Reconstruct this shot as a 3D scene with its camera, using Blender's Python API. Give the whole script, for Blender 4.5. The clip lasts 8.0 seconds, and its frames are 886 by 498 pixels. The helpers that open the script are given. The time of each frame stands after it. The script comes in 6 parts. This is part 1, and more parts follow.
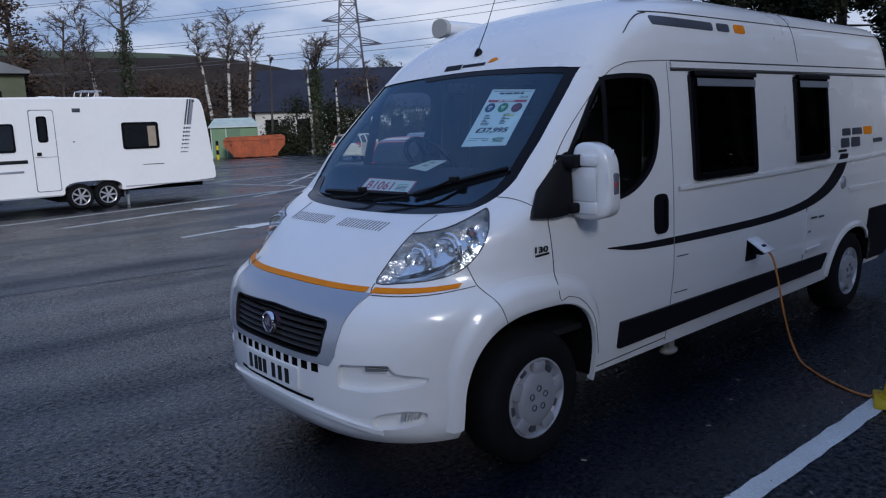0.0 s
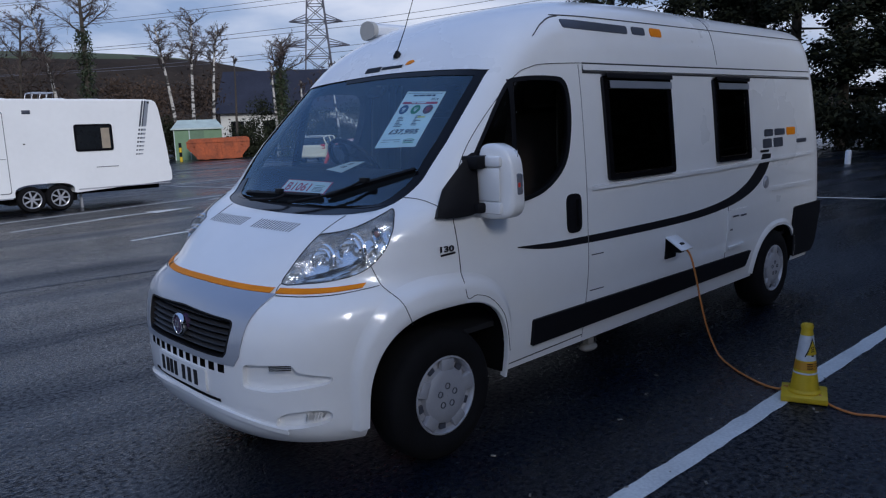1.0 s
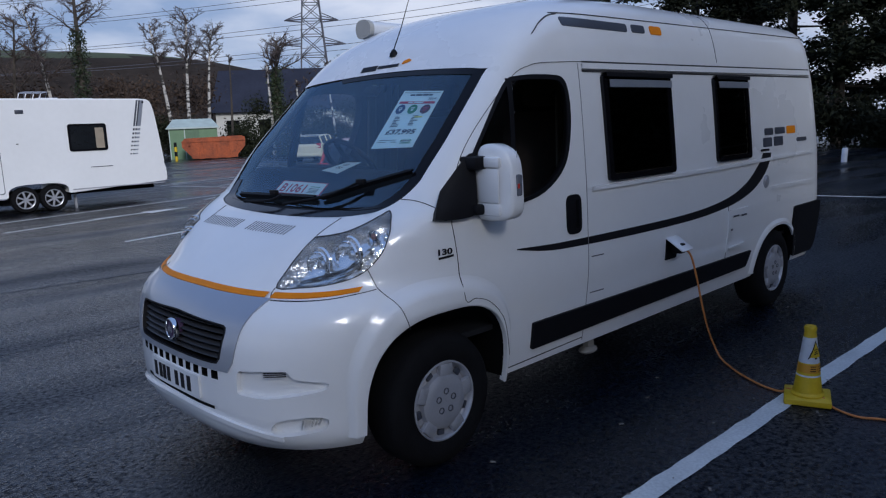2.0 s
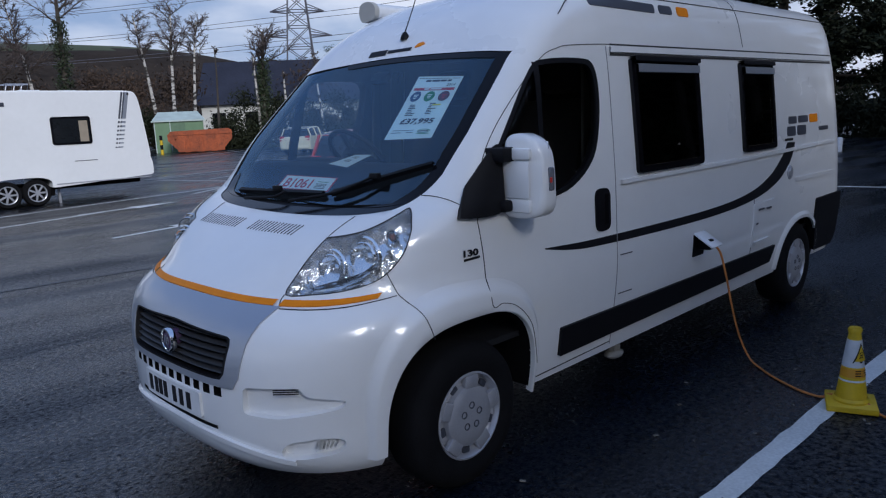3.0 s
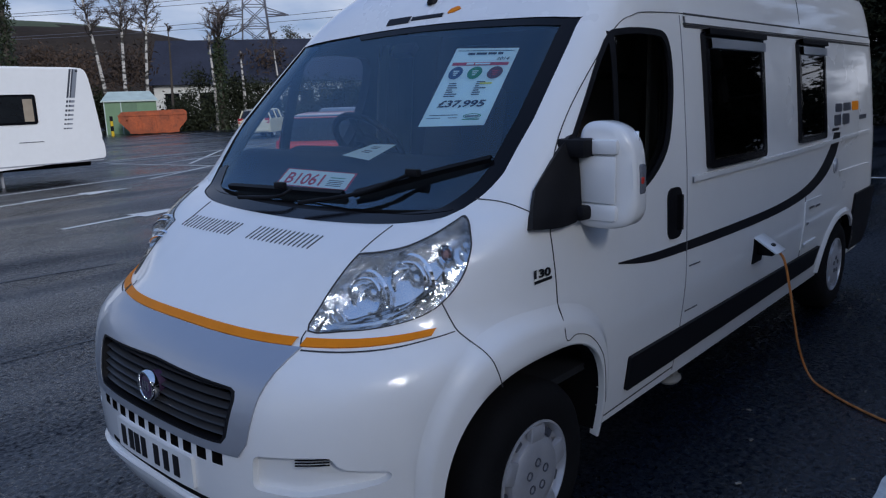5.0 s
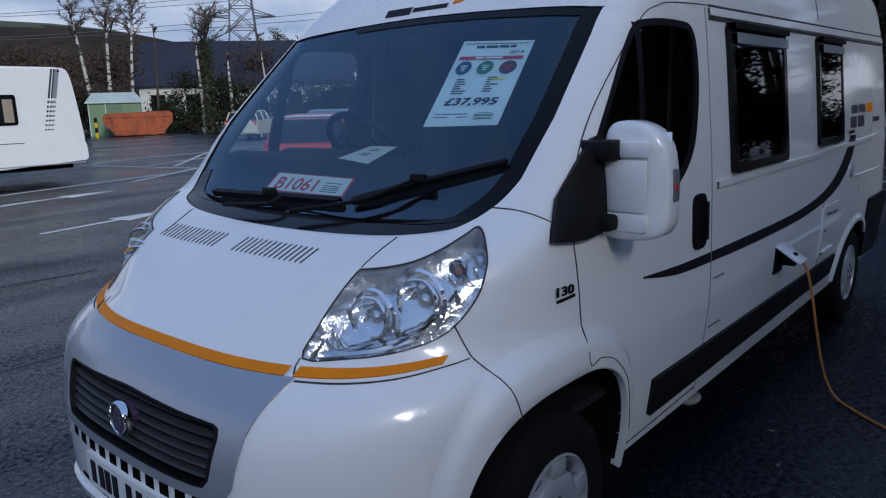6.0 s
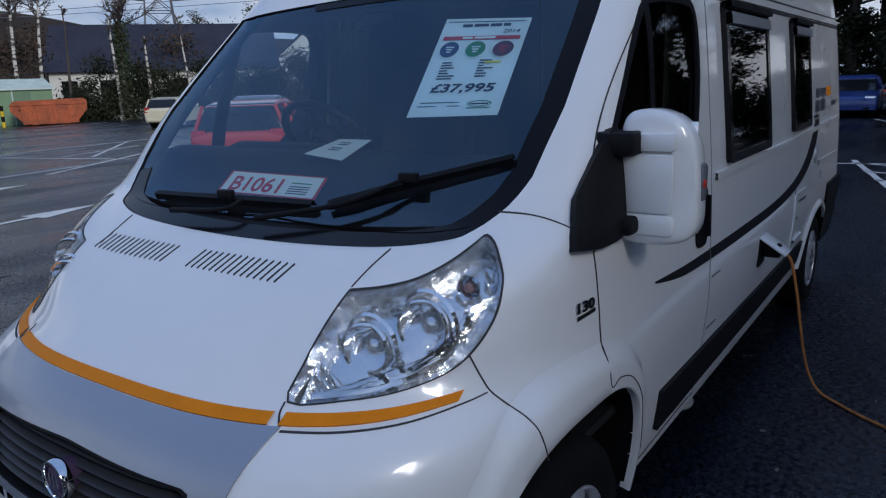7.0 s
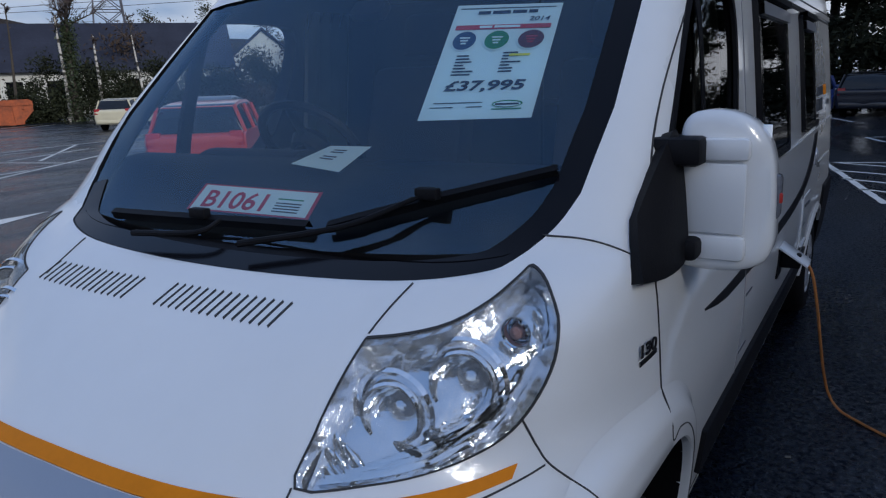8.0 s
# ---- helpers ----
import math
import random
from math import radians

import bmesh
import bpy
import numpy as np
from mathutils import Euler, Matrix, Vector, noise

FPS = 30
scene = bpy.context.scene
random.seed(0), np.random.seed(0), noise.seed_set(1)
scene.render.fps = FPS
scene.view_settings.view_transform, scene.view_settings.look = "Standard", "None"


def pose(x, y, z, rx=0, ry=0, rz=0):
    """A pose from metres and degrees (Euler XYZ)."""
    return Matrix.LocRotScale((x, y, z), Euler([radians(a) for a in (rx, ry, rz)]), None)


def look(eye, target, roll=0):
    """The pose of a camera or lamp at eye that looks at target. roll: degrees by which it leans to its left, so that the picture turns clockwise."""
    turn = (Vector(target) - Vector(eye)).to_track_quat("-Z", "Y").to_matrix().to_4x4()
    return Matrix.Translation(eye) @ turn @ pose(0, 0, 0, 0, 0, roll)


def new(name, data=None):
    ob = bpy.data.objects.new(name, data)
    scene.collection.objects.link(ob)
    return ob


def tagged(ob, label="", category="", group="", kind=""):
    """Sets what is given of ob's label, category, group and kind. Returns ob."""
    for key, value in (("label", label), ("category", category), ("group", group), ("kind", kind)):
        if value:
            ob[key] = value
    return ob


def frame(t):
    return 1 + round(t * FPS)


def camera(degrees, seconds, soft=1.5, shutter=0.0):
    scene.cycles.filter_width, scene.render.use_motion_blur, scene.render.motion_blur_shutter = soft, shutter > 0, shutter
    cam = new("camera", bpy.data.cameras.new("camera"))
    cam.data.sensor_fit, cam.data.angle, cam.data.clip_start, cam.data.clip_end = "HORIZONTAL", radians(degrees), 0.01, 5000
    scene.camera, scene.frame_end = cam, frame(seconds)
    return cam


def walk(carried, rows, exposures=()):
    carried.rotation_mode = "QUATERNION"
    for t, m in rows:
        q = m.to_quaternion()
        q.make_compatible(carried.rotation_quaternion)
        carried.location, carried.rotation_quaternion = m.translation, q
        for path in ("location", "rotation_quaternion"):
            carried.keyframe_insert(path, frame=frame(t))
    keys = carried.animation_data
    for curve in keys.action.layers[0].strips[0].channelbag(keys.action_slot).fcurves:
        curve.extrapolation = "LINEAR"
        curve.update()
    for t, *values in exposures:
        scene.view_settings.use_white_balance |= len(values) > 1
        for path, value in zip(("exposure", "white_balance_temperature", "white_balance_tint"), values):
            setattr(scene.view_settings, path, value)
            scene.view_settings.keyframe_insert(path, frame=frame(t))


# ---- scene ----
cam = camera(63.0, 8.0, 1.2)
PATH = [
    (0, (-1.637, -3.245, 1.689), (-0.336, -1.764, 1.353), -2.0),
    (0.5, (-1.553, -3.388, 1.685), (-0.213, -1.942, 1.351), -2.1),
    (1, (-1.438, -3.495, 1.679), (-0.079, -2.067, 1.344), -2.1),
    (1.5, (-1.406, -3.506, 1.687), (-0.047, -2.077, 1.354), -2.1),
    (3, (-1.285, -3.092, 1.677), (0.101, -1.697, 1.315), -2.5),
    (3.5, (-1.157, -2.925, 1.656), (0.223, -1.526, 1.285), -1.9),
    (4, (-1.018, -2.733, 1.647), (0.385, -1.361, 1.263), -1.5),
    (4.5, (-0.99, -2.537, 1.654), (0.451, -1.21, 1.25), -1.7),
    (5, (-1.032, -2.332, 1.681), (0.427, -1.027, 1.272), -1.8),
    (5.2, (-1.033, -2.268, 1.665), (0.436, -0.971, 1.264), -1.7),
    (6.5, (-0.759, -1.959, 1.664), (0.748, -0.714, 1.241), -1.7),
    (7, (-0.736, -1.738, 1.674), (0.856, -0.613, 1.226), -1.9),
    (7.5, (-0.679, -1.528, 1.678), (0.965, -0.484, 1.221), -2.1),
    (8, (-0.529, -1.402, 1.67), (1.124, -0.37, 1.219), -2.0),
]
walk(cam, [(t, look(eye, target, roll)) for t, eye, target, roll in PATH], [(0.0, -0.24, 6080, 11), (1.5, -0.25, 6080, 11), (3.0, -0.16, 6080, 10), (3.5, -0.11, 6080, 10), (4.0, -0.26, 6080, 10), (6.0, -0.24, 6130, 9), (8.0, -0.22, 6330, 8)])

# ---- light ----
world = bpy.data.worlds.new("sky")
scene.world = world
world.use_nodes = True
wn, wl = world.node_tree.nodes, world.node_tree.links
wn.clear()
w_out, w_bg = wn.new("ShaderNodeOutputWorld"), wn.new("ShaderNodeBackground")
sky = wn.new("ShaderNodeTexSky")
sky.sky_type, sky.sun_disc = "NISHITA", False
sky.sun_elevation, sky.sun_rotation = radians(28), radians(200)
sky.air_density, sky.dust_density, sky.ozone_density = 1.0, 2.0, 2.0
w_co, w_map, w_no, w_rp, w_mx = (wn.new("ShaderNode" + k) for k in ("TexCoord", "Mapping", "TexNoise", "ValToRGB", "Mix"))
w_map.inputs["Scale"].default_value = (1.0, 1.0, 3.2)
w_no.inputs["Scale"].default_value, w_no.inputs["Detail"].default_value = 3.0, 7.0
w_rp.color_ramp.elements[0].position, w_rp.color_ramp.elements[1].position = 0.40, 0.60
w_mx.data_type = "RGBA"
w_cl = wn.new("ShaderNodeMix")
w_cl.data_type = "RGBA"
w_cl.inputs["A"].default_value, w_cl.inputs["B"].default_value = (3.5, 4.6, 7.0, 1), (9.2, 9.4, 10.5, 1)
wl.new(w_co.outputs["Generated"], w_map.inputs["Vector"])
wl.new(w_map.outputs["Vector"], w_no.inputs["Vector"])
wl.new(w_no.outputs["Fac"], w_rp.inputs["Fac"])
wl.new(w_rp.outputs["Color"], w_cl.inputs["Factor"])
w_mx.inputs["Factor"].default_value = 0.85
wl.new(sky.outputs["Color"], w_mx.inputs["A"])
w_sep, w_hi, w_ze = (wn.new("ShaderNode" + k) for k in ("SeparateXYZ", "MapRange", "Mix"))
w_ze.data_type = "RGBA"
w_hi.inputs["From Min"].default_value, w_hi.inputs["From Max"].default_value = 0.18, 0.5
w_hi.inputs["To Max"].default_value = 0.85
w_ze.inputs["B"].default_value = (2.1, 3.6, 7.2, 1)
wl.new(w_co.outputs["Generated"], w_sep.inputs["Vector"])
wl.new(w_sep.outputs["Z"], w_hi.inputs["Value"])
wl.new(w_hi.outputs["Result"], w_ze.inputs["Factor"])
wl.new(w_cl.outputs["Result"], w_ze.inputs["A"])
wl.new(w_ze.outputs["Result"], w_mx.inputs["B"])
wl.new(w_mx.outputs["Result"], w_bg.inputs["Color"])
w_bg.inputs["Strength"].default_value = 0.1
wl.new(w_bg.outputs["Background"], w_out.inputs["Surface"])
sun = new("sun", bpy.data.lights.new("sun", "SUN"))
sun.data.energy, sun.data.angle, sun.data.color = 2.5, radians(16), (1.0, 0.97, 0.94)
sun.matrix_world = look((0, 0, 20), (13, 35, 0))


# ---- materials ----
def mat(name, colour, rough=0.5, metal=0.0, coat=0.0, vary=0.0, scale=4.0, fine=0.0, fine_scale=60.0, bump=0.0, rough_vary=0.0, trans=0.0, emit=0.0, island=0.0, spec=0.5, deep=0.01):
    m = bpy.data.materials.new(name)
    m.use_nodes = True
    n, l = m.node_tree.nodes, m.node_tree.links
    b = n["Principled BSDF"]
    b.inputs["Base Color"].default_value = (*colour, 1)
    b.inputs["Roughness"].default_value, b.inputs["Metallic"].default_value = rough, metal
    b.inputs["Coat Weight"].default_value, b.inputs["Coat Roughness"].default_value = coat, 0.05
    b.inputs["Transmission Weight"].default_value, b.inputs["Specular IOR Level"].default_value = trans, spec
    if emit:
        b.inputs["Emission Color"].default_value, b.inputs["Emission Strength"].default_value = (*colour, 1), emit
    co = n.new("ShaderNodeTexCoord")

    def tex(size, detail):
        t = n.new("ShaderNodeTexNoise")
        t.inputs["Scale"].default_value, t.inputs["Detail"].default_value = size, detail
        l.new(co.outputs["Object"], t.inputs["Vector"])
        return t
    value = None
    if vary:
        value = tex(scale, 5).outputs["Fac"]
    if fine:
        f = tex(fine_scale, 3).outputs["Fac"]
        if value:
            a = n.new("ShaderNodeMath")
            a.operation = "MULTIPLY_ADD"
            l.new(f, a.inputs[0])
            a.inputs[1].default_value = fine / max(vary, 1e-3)
            l.new(value, a.inputs[2])
            value = a.outputs[0]
        else:
            value = f
    if value:
        r = n.new("ShaderNodeMapRange")
        span = max(vary, fine)
        hi = 1 + (fine / vary if vary and fine else 0)
        r.inputs["From Min"].default_value, r.inputs["From Max"].default_value = 0.3 * hi, 0.7 * hi
        r.inputs["To Min"].default_value, r.inputs["To Max"].default_value = 1 - span, 1 + span
        l.new(value, r.inputs["Value"])
        v = n.new("ShaderNodeVectorMath")
        v.operation = "SCALE"
        v.inputs[0].default_value = colour
        l.new(r.outputs["Result"], v.inputs["Scale"])
        out = v.outputs["Vector"]
        if island:
            oi = n.new("ShaderNodeObjectInfo")
            gi = n.new("ShaderNodeNewGeometry")
            ad = n.new("ShaderNodeMath")
            l.new(oi.outputs["Random"], ad.inputs[0])
            l.new(gi.outputs["Random Per Island"], ad.inputs[1])
            mr = n.new("ShaderNodeMapRange")
            mr.inputs["From Max"].default_value = 2.0
            mr.inputs["To Min"].default_value, mr.inputs["To Max"].default_value = 1 - island, 1 + island
            l.new(ad.outputs[0], mr.inputs["Value"])
            v2 = n.new("ShaderNodeVectorMath")
            v2.operation = "SCALE"
            l.new(out, v2.inputs[0])
            l.new(mr.outputs["Result"], v2.inputs["Scale"])
            out = v2.outputs["Vector"]
        l.new(out, b.inputs["Base Color"])
    if rough_vary:
        r = n.new("ShaderNodeMapRange")
        r.inputs["From Min"].default_value, r.inputs["From Max"].default_value = 0.35, 0.65
        r.inputs["To Min"].default_value, r.inputs["To Max"].default_value = max(0.02, rough - rough_vary), min(1, rough + rough_vary)
        l.new(tex(scale * 0.6, 6).outputs["Fac"], r.inputs["Value"])
        l.new(r.outputs["Result"], b.inputs["Roughness"])
    if bump:
        bm_ = n.new("ShaderNodeBump")
        bm_.inputs["Strength"].default_value, bm_.inputs["Distance"].default_value = bump, deep
        l.new(tex(fine_scale, 4).outputs["Fac"], bm_.inputs["Height"])
        l.new(bm_.outputs["Normal"], b.inputs["Normal"])
    return m


WHITE = mat("white_paint", (0.78, 0.79, 0.80), 0.32, coat=0.9, vary=0.03, scale=1.3, fine=0.015, fine_scale=9, rough_vary=0.06)
SILVER = mat("silver_paint", (0.36, 0.39, 0.45), 0.38, metal=0.55, coat=0.5, vary=0.04, fine=0.04, fine_scale=400)
BLACK = mat("black_plastic", (0.007, 0.007, 0.009), 0.55, spec=0.15, vary=0.25, scale=6, fine=0.2, fine_scale=200, bump=0.1)
DARK = mat("dark_void", (0.006, 0.006, 0.007), 0.9, spec=0.1, vary=0.2)
RUBBER = mat("tyre_rubber", (0.007, 0.007, 0.008), 0.85, spec=0.12, vary=0.3, scale=9, fine=0.2, fine_scale=120, bump=0.2)
HUB = mat("hubcap_silver", (0.40, 0.41, 0.45), 0.30, metal=0.35, vary=0.08, scale=12, fine=0.05, fine_scale=90)
CHROME = mat("chrome", (0.8, 0.82, 0.85), 0.08, metal=1.0)
REFLECTOR = mat("lamp_reflector", (0.90, 0.91, 0.93), 0.10, metal=0.8, vary=0.06, scale=30, bump=0.35, fine_scale=30)
LAMP_CHROME = mat("lamp_chrome", (0.93, 0.94, 0.95), 0.06, metal=0.9, vary=0.03, scale=20)
ORANGE = mat("orange_tape", (0.72, 0.22, 0.006), 0.55, spec=0.15, vary=0.08, scale=8, fine=0.05)
GREY_DECAL = mat("grey_decal", (0.05, 0.056, 0.075), 0.35, vary=0.06)
BLACK_DECAL = mat("black_decal", (0.010, 0.010, 0.013), 0.5, vary=0.1, spec=0.2)
SOFT_SEAM = mat("soft_seam", (0.28, 0.28, 0.30), 0.7, vary=0.05)
SEAM = mat("seam", (0.035, 0.035, 0.038), 0.8, vary=0.1)


def glass_mat(name, tint, gloss=(0.9, 0.9, 0.9), rough=0.02, ior=1.55):
    m = bpy.data.materials.new(name)
    m.use_nodes = True
    n, l = m.node_tree.nodes, m.node_tree.links
    n.clear()
    out, mix, tr, gl, fr = (n.new("ShaderNode" + k) for k in ("OutputMaterial", "MixShader", "BsdfTransparent", "BsdfGlossy", "Fresnel"))
    tr.inputs["Color"].default_value = (*tint, 1)
    gl.inputs["Roughness"].default_value = rough
    gl.inputs["Color"].default_value = (*gloss, 1)
    fr.inputs["IOR"].default_value = ior
    l.new(fr.outputs["Fac"], mix.inputs["Fac"])
    l.new(tr.outputs["BSDF"], mix.inputs[1])
    l.new(gl.outputs["BSDF"], mix.inputs[2])
    l.new(mix.outputs["Shader"], out.inputs["Surface"])
    return m


GLASS = glass_mat("windscreen_glass", (0.80, 0.90, 0.97), (0.60, 0.82, 1.0), ior=1.93)
TINT = glass_mat("tinted_acrylic", (0.10, 0.09, 0.085))
CLEAR = glass_mat("clear_glass", (0.9, 0.93, 0.95))
CAR_GLASS = mat("car_glass", (0.012, 0.014, 0.017), 0.06, vary=0.1)


# ---- building helpers ----
def link_mesh(name, bm, material, smooth=40):
    me = bpy.data.meshes.new(name)
    bm.normal_update()
    bm.to_mesh(me)
    bm.free()
    if material:
        me.materials.append(material)
    if smooth:
        me.polygons.foreach_set("use_smooth", [True] * len(me.polygons))
        me.set_sharp_from_angle(angle=radians(smooth))
    return new(name, me)


def part(name, bm, material, parent, label="", smooth=40):
    ob = link_mesh(name, bm, material, smooth)
    ob.parent = parent
    if label:
        ob["label"] = label
    return ob


def thing(name, label, category, m=None, group="", kind=""):
    ob = new(name)
    ob.empty_display_size = 0.2
    if m is not None:
        ob.matrix_basis = m
    return tagged(ob, label, category, group, kind)


def box(bm, x0, x1, y0, y1, z0, z1, bevel=0.0, m=None, seg=2):
    r = bmesh.ops.create_cube(bm, size=1)
    vs = r["verts"]
    for v in vs:
        v.co = Vector(((x0 + x1) / 2 + v.co.x * (x1 - x0), (y0 + y1) / 2 + v.co.y * (y1 - y0), (z0 + z1) / 2 + v.co.z * (z1 - z0)))
    if bevel:
        es = list({e for v in vs for e in v.link_edges})
        g = bmesh.ops.bevel(bm, geom=es, offset=bevel, segments=seg, affect="EDGES", profile=0.5)
        vs = list({v for f in g["faces"] for v in f.verts} | {v for v in vs if v.is_valid})
    if m is not None:
        bmesh.ops.transform(bm, matrix=m, verts=vs)
    return vs


def boxes(*rows, bevel=0.0):
    bm = bmesh.new()
    for r in rows:
        box(bm, *r, bevel=bevel)
    return bm


def lathe(bm, prof, n=32, axis="y", centre=(0, 0, 0), close=False, cap=False):
    """Turns rows (radius, along) round an axis."""
    c = Vector(centre)
    rings = []
    for r, a in prof:
        ring = []
        for k in range(n):
            q = 2 * math.pi * k / n
            u, v = r * math.cos(q), r * math.sin(q)
            ring.append(bm.verts.new(c + Vector({"y": (u, a, v), "z": (u, v, a), "x": (a, u, v)}[axis])))
        rings.append(ring)
    for a, b in zip(rings, rings[1:] + (rings[:1] if close else [])):
        for k in range(n):
            bm.faces.new((a[k], a[(k + 1) % n], b[(k + 1) % n], b[k]))
    if cap:
        for ring in (rings[0], rings[-1]):
            if (ring[0].co - ring[n // 2].co).length > 1e-5:
                bm.faces.new(ring)
    bmesh.ops.recalc_face_normals(bm, faces=bm.faces)


def tube(bm, pts, r, n=8, taper=None):
    """A round tube along points; taper gives the end radius."""
    pts = [Vector(p) for p in pts]
    rings = []
    for i, p in enumerate(pts):
        d = (pts[min(i + 1, len(pts) - 1)] - pts[max(i - 1, 0)]).normalized()
        u = d.cross(Vector((0.31, 0.17, 0.94)))
        u = (u if u.length > 1e-3 else d.cross(Vector((1, 0, 0)))).normalized()
        v = d.cross(u)
        k = r if taper is None else r + (taper - r) * i / max(1, len(pts) - 1)
        rings.append([bm.verts.new(p + k * (u * math.cos(a) + v * math.sin(a))) for a in (2 * math.pi * j / n for j in range(n))])
    for a, b in zip(rings, rings[1:]):
        for j in range(n):
            bm.faces.new((a[j], a[(j + 1) % n], b[(j + 1) % n], b[j]))
    bm.faces.new(rings[0][::-1])
    bm.faces.new(rings[-1])


def prism(bm, poly, a, b, axis="y"):
    """Extrudes a polygon of (u, v) rows from a to b along an axis."""
    def put(u, v, w):
        return {"y": (u, w, v), "x": (w, u, v), "z": (u, v, w)}[axis]
    lo = [bm.verts.new(put(u, v, a)) for u, v in poly]
    hi = [bm.verts.new(put(u, v, b)) for u, v in poly]
    bm.faces.new(lo)
    bm.faces.new(hi[::-1])
    for i in range(len(poly)):
        j = (i + 1) % len(poly)
        bm.faces.new((lo[i], hi[i], hi[j], lo[j]))
    bmesh.ops.recalc_face_normals(bm, faces=bm.faces)


def rounded(poly, r, n=4):
    """Rounds the corners of a polygon."""
    out = []
    k = len(poly)
    for i in range(k):
        p, a, b = (Vector(poly[j % k]).to_2d() for j in (i, i - 1, i + 1))
        da, db = (a - p), (b - p)
        ra, rb = min(r, da.length * 0.45), min(r, db.length * 0.45)
        s, e = p + da.normalized() * ra, p + db.normalized() * rb
        for j in range(n + 1):
            t = j / n
            out.append(tuple((1 - t) ** 2 * s + 2 * t * (1 - t) * p + t * t * e))
    return out


def pchip(tab):
    xs, ys = np.array(tab, float).T
    h, d = np.diff(xs), np.diff(ys) / np.diff(xs)
    m = np.zeros(len(xs))
    m[0], m[-1] = d[0], d[-1]
    for i in range(1, len(xs) - 1):
        if d[i - 1] * d[i] > 0:
            w1, w2 = 2 * h[i] + h[i - 1], h[i] + 2 * h[i - 1]
            m[i] = (w1 + w2) / (w1 / d[i - 1] + w2 / d[i])

    def f(x):
        x = min(max(x, xs[0]), xs[-1])
        i = min(max(int(np.searchsorted(xs, x)) - 1, 0), len(h) - 1)
        t = (x - xs[i]) / h[i]
        return float((1 + 2 * t) * (1 - t) ** 2 * ys[i] + t * (1 - t) ** 2 * h[i] * m[i] + t * t * (3 - 2 * t) * ys[i + 1] + t * t * (t - 1) * h[i] * m[i + 1])
    return f


def word(name, text, size, m, material, parent, label="", thick=0.001, bold=0.0, squash=1.0):
    """Lettering with the built-in font, as a mesh part."""
    cu = bpy.data.curves.new(name, "FONT")
    cu.body, cu.size, cu.extrude, cu.offset, cu.resolution_u = text, size, thick, bold, 3
    cu.align_x, cu.align_y = "CENTER", "CENTER"
    tmp = new(name + "_curve", cu)
    me = bpy.data.meshes.new_from_object(tmp.evaluated_get(bpy.context.evaluated_depsgraph_get()))
    bpy.data.objects.remove(tmp)
    me.transform(m @ Matrix.Diagonal((squash, 1, 1, 1)))
    me.materials.clear()
    me.materials.append(material)
    ob = new(name, me)
    ob.parent = parent
    if label:
        ob["label"] = label
    return ob


def cut(ob, *cutters):
    """Cuts solids out of a mesh object and throws the cutters away."""
    for c in cutters:
        md = ob.modifiers.new("cut", "BOOLEAN")
        md.operation, md.solver, md.material_mode, md.object = "DIFFERENCE", "EXACT", "TRANSFER", c
    me = bpy.data.meshes.new_from_object(ob.evaluated_get(bpy.context.evaluated_depsgraph_get()))
    ob.modifiers.clear()
    ob.data = me
    for c in cutters:
        bpy.data.objects.remove(c)
    me.polygons.foreach_set("use_smooth", [True] * len(me.polygons))
    me.set_sharp_from_angle(angle=radians(32))


